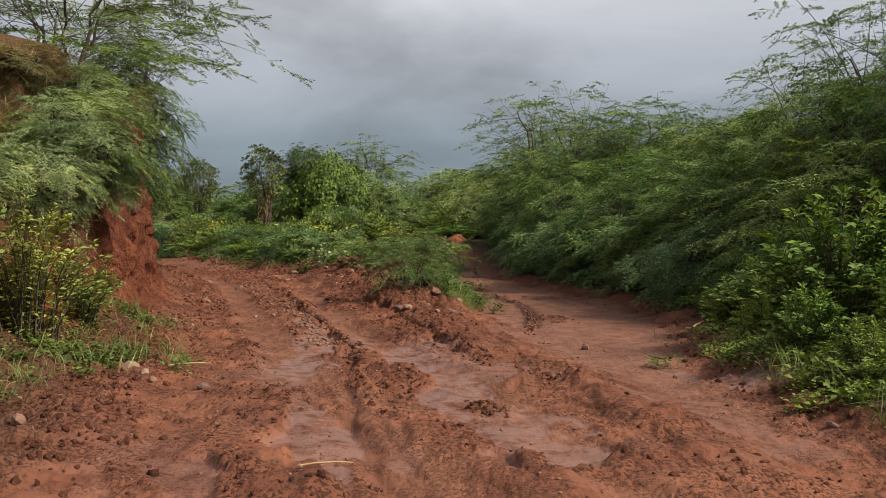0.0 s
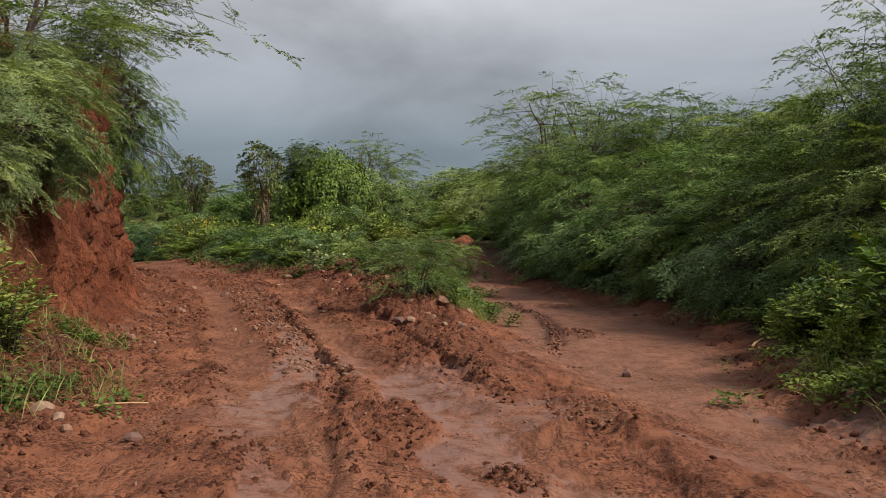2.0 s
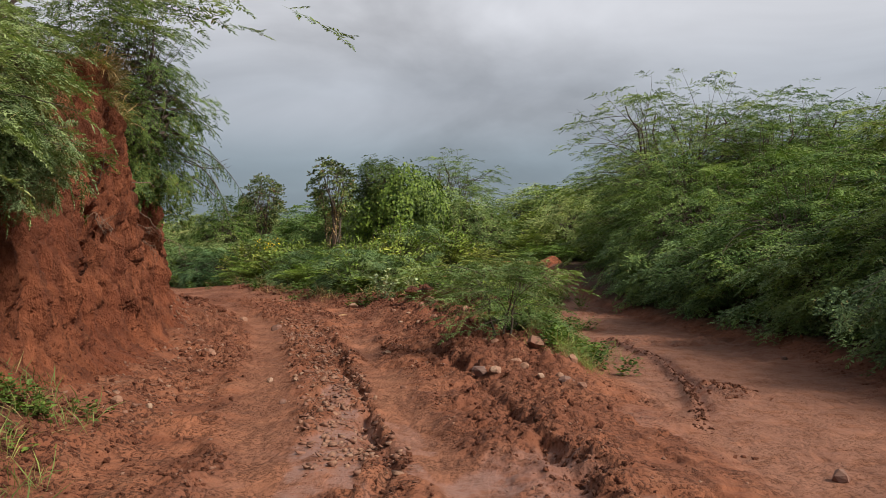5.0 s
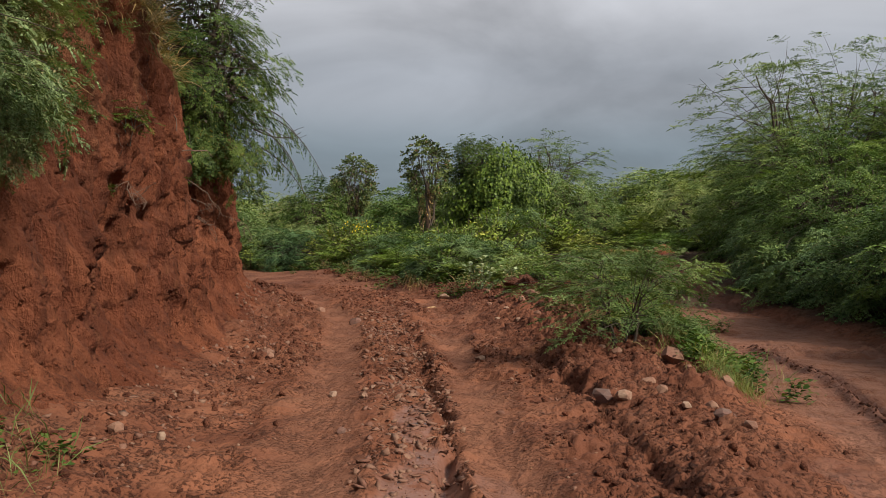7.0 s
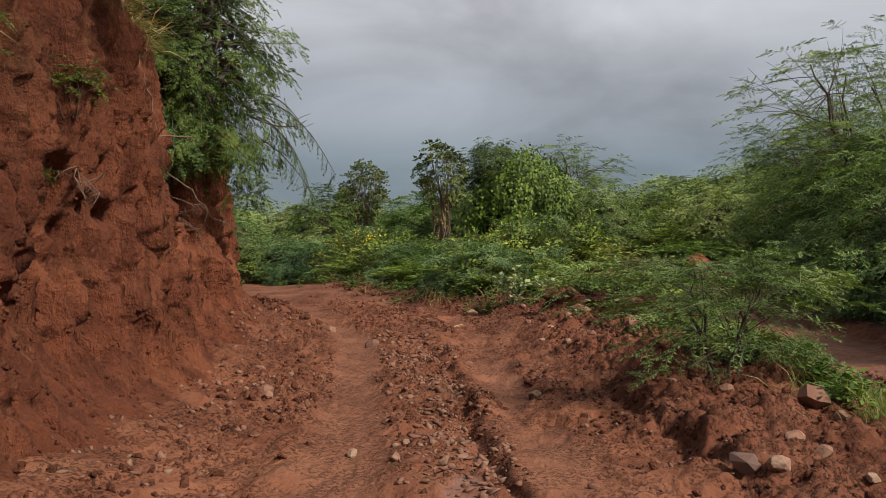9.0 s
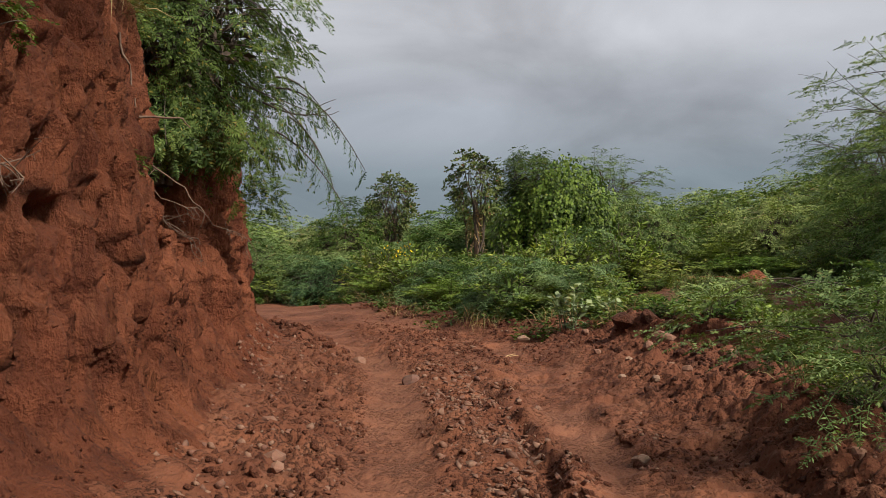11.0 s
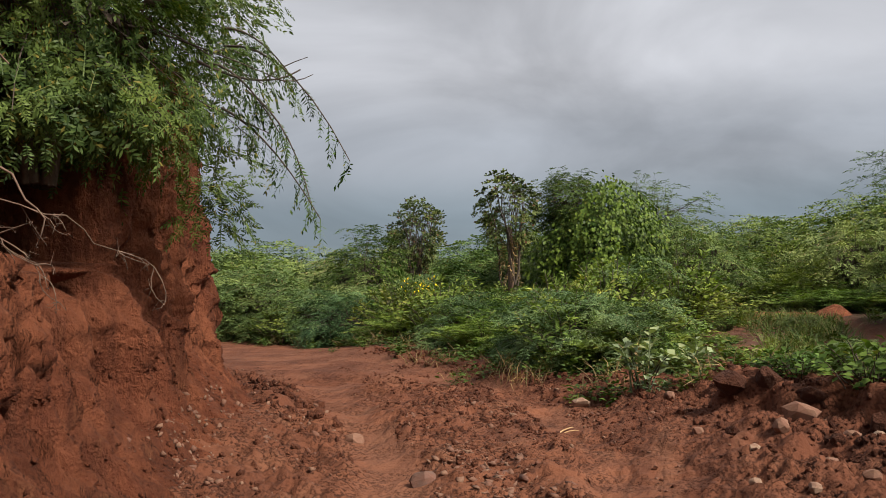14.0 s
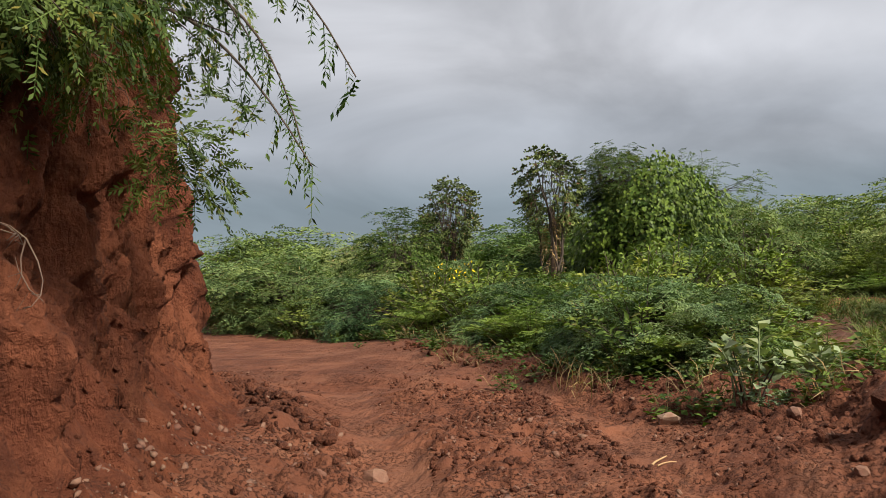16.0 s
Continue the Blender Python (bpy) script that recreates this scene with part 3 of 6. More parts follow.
    # clod: broken soil, plus shade of overhanging plants painted on the raised front
    clod = np.clip(br + np.exp(-((my - 26.5) / 0.7) ** 2) * ss(-1.7, -1.3, mx) * (1 - ss(0.9, 1.6, mx)) + 0.75 * np.exp(-((s2 + 1.0) / 1.0) ** 2) * ss(20, 23.5, ny) * (1 - ss(29, 31, ny)) + 0.9 * slump + 0.8 * beds + 0.9 * fe * np.exp(-(sfu / 0.13) ** 2) + np.exp(-(sgw / (gw * 1.3)) ** 2) * 0.9 + 1.3 * ends * np.exp(-((sr + 0.02) / 0.17) ** 2), 0, 1)
    # litter under the verge plants; its darkness also paints in their shade
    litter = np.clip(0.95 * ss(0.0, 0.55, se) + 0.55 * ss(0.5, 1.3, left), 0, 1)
    smooth = smooth * (1 - ends * np.exp(-((sr + 0.02) / 0.2) ** 2))
    return z, wet * near, clod * near, np.maximum(smooth, 0.75 * tread) * near, litter


def gz(x, y):
    return float(ground_z(np.array([x]), np.array([y]))[0][0])


# ---- ground: one sheet out to the horizon ----
def axis(fine0, fine1, step, lo, hi):
    core = np.arange(fine0, fine1 + step / 2, step)
    def grow(a, end):
        v, s, res = a, step, []
        while abs(v) < abs(end) or (end - a) * (end - v) > 0:
            s *= 1.22
            v = v + s if end > a else v - s
            res.append(v)
            if (end > a and v >= end) or (end < a and v <= end):
                break
        return res
    return np.array(sorted(grow(core[0], lo) + list(core) + grow(core[-1], hi)))


xs = axis(-7.2, 3.4, 0.027, -2600, 2600)
ys = axis(5.2, 31.0, 0.034, -2600, 2600)
GX, GY = np.meshgrid(xs, ys)
GZ, WET, CLOD_SHADE, SMOOTHM, LITTER_SHADE = ground_z(GX, GY)
nx, ny_ = len(xs), len(ys)
idx = np.arange(nx * ny_).reshape(ny_, nx)
quads = np.stack([idx[:-1, :-1], idx[:-1, 1:], idx[1:, 1:], idx[1:, :-1]], -1).reshape(-1, 4)
gm = mesh_np("ground", np.stack([GX, GY, GZ], -1), quads)
for nm, arr in (("wet", WET), ("clod", CLOD_SHADE), ("smooth", SMOOTHM), ("litter", LITTER_SHADE)):
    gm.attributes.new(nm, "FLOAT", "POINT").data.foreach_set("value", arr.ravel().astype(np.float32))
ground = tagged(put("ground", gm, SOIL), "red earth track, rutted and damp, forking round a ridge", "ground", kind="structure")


# ---- bank: cut face of red earth ----
def smooth_line(pts, step):
    p = np.array(pts, dtype=float)
    p = np.vstack([2 * p[0] - p[1], p, 2 * p[-1] - p[-2]])
    res = []
    for i in range(1, len(p) - 2):
        t = np.linspace(0, 1, max(2, int(np.hypot(*(p[i + 1] - p[i])[:2]) / step)), endpoint=False)[:, None]
        a, b, c, d = p[i - 1], p[i], p[i + 1], p[i + 2]
        res.append(0.5 * (2 * b + (c - a) * t + (2 * a - 5 * b + 4 * c - d) * t ** 2 + (3 * b - a - 3 * c + d) * t ** 3))
    return np.vstack(res)


BANK_TOP_Y = [1.0, 5.5, 8.5, 11.2, 13.2, 14.3, 15.4, 17.4, 19.0, 20.3, 21.3, 22.5, 23.8, 25.0, 26.2, 27.4, 29.3, 31.8]
BANK_TOP_H = [0.1, 1.6, 2.4, 3.4, 4.3, 4.15, 4.1, 4.2, 4.35, 4.2, 4.1, 4.0, 4.1, 4.15, 4.1, 3.9, 3.5, 2.8]
line = smooth_line(BANK_FOOT, 0.032)
tan = np.gradient(line, axis=0)
ker = np.ones(35) / 35
tan = np.stack([np.convolve(np.pad(tan[:, k], 17, mode="edge"), ker, mode="valid") for k in range(2)], -1)
tan /= np.linalg.norm(tan, axis=1)[:, None]
nrm = np.stack([tan[:, 1], -tan[:, 0]], -1)
arc = np.concatenate([[0], np.cumsum(np.hypot(*np.diff(line, axis=0).T))])
arc = arc - arc[np.argmin(np.abs(line[:, 1] - 5.5))]
v = np.concatenate([np.linspace(0, 0.22, 34, endpoint=False), np.linspace(0.22, 0.86, 140, endpoint=False), np.linspace(0.86, 1.0, 30)])
S, V = np.meshgrid(arc, v)
LX, LY = np.tile(line[:, 0], (len(v), 1)), np.tile(line[:, 1], (len(v), 1))
NX, NY = np.tile(nrm[:, 0], (len(v), 1)), np.tile(nrm[:, 1], (len(v), 1))
H = np.interp(LY, BANK_TOP_Y, BANK_TOP_H) + 0.22 * vnoise(S * 0.9, S * 0 + 3, 3) + 0.1 * vnoise(S * 3.1, S * 0, 4)
lean = np.interp(LY, [8, 11.5, 14.0, 16, 40], [2.6, 2.0, 0.75, 0.42, 0.42])
tal = np.interp(LY, [8, 13, 16, 20, 22.5, 25, 40], [1.2, 1.0, 1.0, 0.95, 1.2, 1.1, 1.0])
u1 = np.clip(V / 0.22, 0, 1)                       # talus
u2 = np.clip((V - 0.22) / 0.64, 0, 1)              # face
u3 = np.clip((V - 0.86) / 0.14, 0, 1)              # top
TZ = np.minimum(0.85 + 0.3 * vnoise(S * 0.8, S * 0 + 9, 12), 0.6 * np.maximum(H, 0.0))
OUT = tal * (1 - u1) ** 1.55 - lean * u2 ** 1.2 - 0.5 * (1 - (1 - np.clip(u3 * 6, 0, 1)) ** 2) - 34 * u3 ** 2.4
ZZ = TZ * u1 ** 1.25 + (H - TZ) * u2 + (0.35 * np.clip(u3 * 3, 0, 1) + 0.9 * ss(0.3, 0.8, u3)) * ss(0.0, 1.6, H) - (H + 2.5) * ss(0.86, 1.0, u3)
base = ground_z(LX + NX * tal, LY + NY * tal, False)
facew = ss(0.02, 0.25, V) * (1 - ss(0.0, 0.25, u3))
steep = ss(11, 15.5, LY)
# buttresses, gullies, a projecting shelf with hollows below it, fine crumbling
big = 0.18 * fbm(S * 0.75, ZZ * 0.25, 2, 201)
warp = 0.45 * vnoise(S * 1.6, ZZ * 0.9, 7) + 0.20 * vnoise(S * 5, ZZ * 3, 8)
band = ss(0.12, 0.6, ZZ)
flute = band * (0.30 * np.abs(vnoise(S * 1.15 + 0.8 * warp, ZZ * 0.20, 203)) ** 0.75 + 0.20 * np.abs(vnoise(S * 3.1 + 1.3 * warp, ZZ * 0.38, 205)) ** 0.6
                + 0.11 * np.abs(vnoise(S * 6.8 + 2 * warp, ZZ * 0.9, 206)) ** 0.6) - 0.27 * band
crack = -0.30 * np.exp(-(vnoise(S * 2.3 + warp, ZZ * 0.3, 207) / 0.055) ** 2) * ss(0.9, 1.2, ZZ) * ss(2.3, 1.9, ZZ) * ss(-0.2, 0.3, vnoise(S * 1.3, ZZ * 0.3, 208))
shelf_z = 2.0 + 0.35 * vnoise(S * 0.6, S * 0, 211) + 0.16 * vnoise(S * 2.4, S * 0, 212)
patchy = ss(-0.25, 0.35, vnoise(S * 0.8, S * 0 + 2, 214))
shelf = 0.12 * patchy * ss(-0.05, 0.04, ZZ - shelf_z) * ss(1.3, 0.2, ZZ - shelf_z)
hollow = -0.16 * np.exp(-((ZZ - shelf_z + 0.12) / 0.09) ** 2) * ss(0.2, 0.5, vnoise(S * 3.6, S * 0 + 1, 213))
pits = -0.03 * ss(0.55, 0.72, vnoise(S * 4.2 + warp, ZZ * 1.6, 215)) - 0.04 * ss(0.55, 0.68, vnoise(S * 9, ZZ * 1.5, 216))
stair = vnoise(S * 2.8 + warp, ZZ * 0.55, 351) * 2.2 + 0.35 * vnoise(S * 7.0, ZZ * 2.5, 352)
chunk = 0.045 * (np.floor(stair) + ss(0.40, 0.60, stair - np.floor(stair))) * ss(0.7, 1.3, ZZ)
stair = vnoise(S * 7.0 + 2 * warp, ZZ * 1.1, 353) * 2.0 + 0.3 * vnoise(S * 15, ZZ * 5, 354)
chunk = chunk + 0.040 * (np.floor(stair) + ss(0.38, 0.62, stair - np.floor(stair))) * ss(0.5, 1.0, ZZ)
rill = -0.17 * ss(0.12, 0.02, np.abs(vnoise(S * 3.4 + 0.7 * warp, ZZ * 0.28, 355))) * ss(0.15, 0.5, ZZ) * ss(2.6, 1.6, ZZ) - 0.12 * ss(0.16, 0.03, np.abs(vnoise(S * 8.5 + warp, ZZ * 0.5, 356))) * ss(0.1, 0.4, ZZ) * ss(2.2, 1.3, ZZ)
crumb = chunk + rill + 0.025 * np.abs(fbm(S * 7.0 + warp, ZZ * 3.2, 4, 237, 0.62)) + 0.010 * ss(0.0, 0.12, vnoise(S * 8, ZZ * 4, 238)) - 0.03 - 0.03 * np.abs(vnoise(S * 13 + 2 * warp, ZZ * 4.2, 234)) - 0.035 * ss(0.3, 0.55, vnoise(S * 14 + warp, ZZ * 2.2, 236)) + 0.045 * fbm(S * 3.4, ZZ * 1.5, 3, 221, 0.6) - 0.05 * np.abs(vnoise(S * 8 + warp, ZZ * 1.0, 223)) - 0.03 * np.abs(vnoise(S * 11 + 2 * warp, ZZ * 2.4, 225)) + 0.04 + 0.020 * vnoise(S * 16, ZZ * 6, 226) - 0.07 * ss(0.35, 0.6, vnoise(S * 12 + warp, ZZ * 1.5, 230))
wash = -0.07 * np.exp(-(vnoise(S * 4.6 + warp, OUT * 0.5, 227) / 0.12) ** 2) * ss(0.0, 0.35, u1) * (1 - ss(0.0, 0.3, u2)) + 0.05 * np.abs(vnoise(S * 9, OUT * 5, 229)) * ss(0.05, 0.3, u1)
edge = LY + 0.2 * vnoise(S * 0 + 3, ZZ * 1.3, 229)
cave = -1.9 * ss(20.7, 22.4, edge) * (1 - ss(23.35, 23.6, edge)) * ss(1.84, 1.96, ZZ + 0.18 * vnoise(S * 2, ZZ, 228)) * (1 - ss(3.1, 3.5, ZZ) * ss(21.9, 22.7, edge))
slot = -0.10 * ss(0.36, 0.50, vnoise(S * 5.2 + 1.2 * warp, ZZ * 1.2, 231)) * ss(-0.3, 0.2, vnoise(S * 1.2, ZZ * 0.9, 232)) - 0.05 * ss(0.34, 0.46, vnoise(S * 9.5 + 2 * warp, ZZ * 1.2, 233))
OUT = OUT + facew * slot * ss(0.2, 0.7, ZZ) * steep + facew * cave + facew * steep * (big + flute + crack + shelf + hollow + pits) + ss(0.01, 0.07, V) * (1 - ss(0.0, 0.25, u3)) * (crumb + 0.035 * fbm(S * 11 + warp, ZZ * 5.0, 3, 361, 0.6) + 0.018 * vnoise(S * 15 + warp, ZZ * 9.0, 364)) * (0.5 + 0.5 * steep) + wash
ZZ = ZZ + base - 0.06 * (1 - u1) + 0.06 * facew * fbm(S * 2.3, ZZ * 2.0, 3, 231) + 0.12 * u3 * fbm(S * 0.8, V * 20, 3, 235)
PX, PY = LX + NX * OUT, LY + NY * OUT
n_s, n_v = len(arc), len(v)
idx = np.arange(n_s * n_v).reshape(n_v, n_s)
quads = np.stack([idx[:-1, 1:], idx[:-1, :-1], idx[1:, :-1], idx[1:, 1:]], -1).reshape(-1, 4)[:, ::-1]
bm_ = mesh_np("bank", np.stack([PX, PY, ZZ], -1), quads)
turf = np.clip(0.85 * ss(0.4, 0.65, u2) * (1 - ss(15.5, 17.5, LY)) * ss(-0.5, 0.1, vnoise(S * 2.2, ZZ * 2.2, 242)) + ss(0.02, 0.12, u3) + (1 - steep) * 0.75 * ss(0.15, 0.4, V) + 0.5 * ss(0.85, 1.0, u2) * ss(-0.2, 0.4, vnoise(S * 1.2, ZZ * 1.2, 241)), 0, 1)
bm_.attributes.new("turf", "FLOAT", "POINT").data.foreach_set("value", turf.ravel().astype(np.float32))
bank = tagged(put("bank", bm_, BANK), "cut bank of crumbling red earth beside the track", "bank", kind="structure")


def bank_point(y, u):
    """A place on the bank near the foot line's y, u from 0 (foot) to 1 (back of the top), and its outward way."""
    i = int(np.argmin(np.abs(line[:, 1] - y)))
    j = int(np.clip(np.searchsorted(v, u), 0, n_v - 1))
    return Vector((PX[j, i], PY[j, i], ZZ[j, i])), Vector((nrm[i, 0], nrm[i, 1], 0))


# ---- plants: leaf shapes ----
def leaf_quad(length, width, at=0.45):
    """One leaf blade: base, two shoulders, tip."""
    return np.array([(0, 0, 0), (length * at, -width / 2, 0), (length, 0, 0), (length * at, width / 2, 0)])


def spray_shape(pairs, length, leaflet, width, angle=58, fold=18, droop=0.10, start=0.12, seed=3, jitter=14):
    """A twig with leaflets in two rows; along +x, face up +z. Returns verts and quads."""
    g = np.random.default_rng(seed)
    vs, fs = [], []
    for i in range(pairs):
        t = start + (1 - start) * i / max(1, pairs - 1)
        size = leaflet * (0.75 + 0.5 * math.sin(math.pi * (0.15 + 0.8 * t))) * g.uniform(0.8, 1.2)
        for s in (-1, 1):
            q = leaf_quad(size, width * g.uniform(0.8, 1.2))
            a = radians(angle * (1.1 - 0.55 * t) + g.normal(0, jitter)) * s
            e = Euler((radians(-fold + g.normal(0, 1.6 * jitter)) * s, radians(g.normal(0, jitter)), 0)).to_matrix()
            rz = Matrix.Rotation(a, 3, "Z")
            q = np.array([(rz @ (e @ Vector(p))) for p in q])
            q += np.array((t * length, 0, -droop * length * t * t))
            fs.append(np.arange(4) + 4 * (len(vs)))
            vs.append(q)
    # rachis
    w = 0.004
    q = np.array([(0, -w, 0), (length, -w * 0.4, -droop * length), (length, w * 0.4, -droop * length), (0, w, 0)])
    fs.append(np.arange(4) + 4 * len(vs))
    vs.append(q)
    return np.vstack(vs), np.array(fs)


def unit(a):
    return a / np.maximum(np.linalg.norm(a, axis=-1, keepdims=True), 1e-9)


def stamp(shape, pos, way, up, size):
    """Copies of a leaf shape, joined: at pos, along way, face towards up."""
    vs, fs = shape
    pos, way, up = np.asarray(pos, float), unit(np.asarray(way, float)), np.asarray(up, float)
    side = unit(np.cross(up, way))
    nz = np.cross(way, side)
    size = np.asarray(size, float)[:, None, None]
    out = pos[:, None, :] + size * (vs[None, :, :1] * way[:, None] + vs[None, :, 1:2] * side[:, None] + vs[None, :, 2:] * nz[:, None])
    faces = fs[None] + (np.arange(len(pos)) * len(vs))[:, None, None]
    return out.reshape(-1, 3), faces.reshape(-1, 4)


def frond_shape(twigs, length, spray, seed=5, droop=0.14):
    """A flat fan: a twig along +x with leafy side twigs in two rows."""
    g = np.random.default_rng(seed)
    vs, fs = spray
    pos, way, up, sz = [], [], [], []
    for i in range(twigs):
        t = 0.12 + 0.88 * i / (twigs - 1)
        a = radians((1 if i % 2 else -1) * (74 - 40 * t) + g.normal(0, 9))
        pos.append((t * length, 0, -droop * length * t * t))
        way.append((math.cos(a), math.sin(a), g.normal(-0.04, 0.20)))
        up.append((g.normal(0, 0.3), g.normal(0, 0.3), 1.0))
        sz.append((0.75 + 0.55 * math.sin(math.pi * (0.1 + 0.75 * t))) * g.uniform(0.8, 1.15))
    a, b = stamp(spray, np.array(pos), np.array(way), np.array(up), np.array(sz))
    w = 0.006
    q = np.array([(0, -w, 0), (length * 0.5, -w, -droop * length * 0.25), (length * 0.5, w, -droop * length * 0.25), (0, w, 0),
                  (length * 0.5, -w, -droop * length * 0.25), (length, -w * 0.4, -droop * length), (length, w * 0.4, -droop * length), (length * 0.5, w, -droop * length * 0.25)])
    return np.vstack([a, q]), np.vstack([b, np.arange(8).reshape(2, 4) + len(a)])


FINE_SPRAY = spray_shape(12, 0.34, 0.046, 0.017, 66)
NEEM_SPRAY = spray_shape(8, 0.24, 0.052, 0.023, 76, 15, 0.14)
DROOP_SPRAY = spray_shape(8, 0.26, 0.056, 0.019, 66, 35, 0.40)


FROND = frond_shape(9, 0.80, spray_shape(7, 0.28, 0.066, 0.031, 78, 10, 0.15, 0.12, 3, 18))
FINE_FROND = frond_shape(10, 0.80, spray_shape(9, 0.25, 0.042, 0.018, 80, 12, 0.15, 0.12, 3, 16), 6)
WIDE_FROND = frond_shape(8, 1.10, spray_shape(5, 0.40, 0.10, 0.052, 76), 7)


def broad_leaf(length, width):
    vs = np.array([(0, 0, 0), (length * 0.45, -width / 2, 0.10 * length), (length, 0, -0.08 * length), (length * 0.45, width / 2, 0.10 * length), (length * 0.5, 0, 0.0)])
    return vs, np.array([(0, 1, 2, 4), (0, 4, 2, 3)])


BROAD = broad_leaf(0.14, 0.062)
BROAD_SMALL = broad_leaf(0.075, 0.038)
HEART = broad_leaf(0.19, 0.15)
PALE_LEAF = broad_leaf(0.19, 0.105)
WEED_LEAF = broad_leaf(0.055, 0.032)


def join(parts):
    vs, fs, n = [], [], 0
    for a, b in parts:
        vs.append(a)
        fs.append(b + n)
        n += len(a)
    return np.vstack(vs), np.vstack(fs)


def tube(path, r0, r1, sides=5):
    """A tapered tube along a path of points."""
    p = np.asarray(path, float)
    t = unit(np.gradient(p, axis=0))
    ref = np.where(np.abs(t[:, 2:3]) > 0.9, np.array([[1.0, 0, 0]]), np.array([[0, 0, 1.0]]))
    a = unit(np.cross(ref, t))
    b = np.cross(t, a)
    ang = np.linspace(0, 2 * math.pi, sides, endpoint=False)
    r = np.linspace(r0, r1, len(p))[:, None, None]
    ring = p[:, None] + r * (np.cos(ang)[None, :, None] * a[:, None] + np.sin(ang)[None, :, None] * b[:, None])
    i = np.arange(len(p) - 1)[:, None] * sides
    j = np.arange(sides)[None]
    k = (j + 1) % sides
    f = np.stack([i + j, i + k, i + sides + k, i + sides + j], -1).reshape(-1, 4)
    return ring.reshape(-1, 3), f


def arc_path(a, c, b, n=7):
    t = np.linspace(0, 1, n)[:, None]
    return (1 - t) ** 2 * a + 2 * t * (1 - t) * c + t ** 2 * b


def plant(name, label, category, parts, m, group=""):
    """A plant: an empty at its base with one mesh a part. parts: (name, verts, faces, material, label)."""
    root = new(name)
    root.empty_display_size = 0.2
    tagged(root, label, category, group)
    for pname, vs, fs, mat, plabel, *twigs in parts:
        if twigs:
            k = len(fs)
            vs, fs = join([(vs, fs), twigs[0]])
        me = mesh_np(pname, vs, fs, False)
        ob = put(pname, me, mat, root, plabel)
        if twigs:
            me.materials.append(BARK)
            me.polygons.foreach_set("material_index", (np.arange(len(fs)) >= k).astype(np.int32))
    root.matrix_basis = m
    return root


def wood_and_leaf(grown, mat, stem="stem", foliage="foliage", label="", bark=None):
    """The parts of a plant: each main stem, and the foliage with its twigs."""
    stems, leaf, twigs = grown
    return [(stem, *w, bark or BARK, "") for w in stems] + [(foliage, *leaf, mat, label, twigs)]


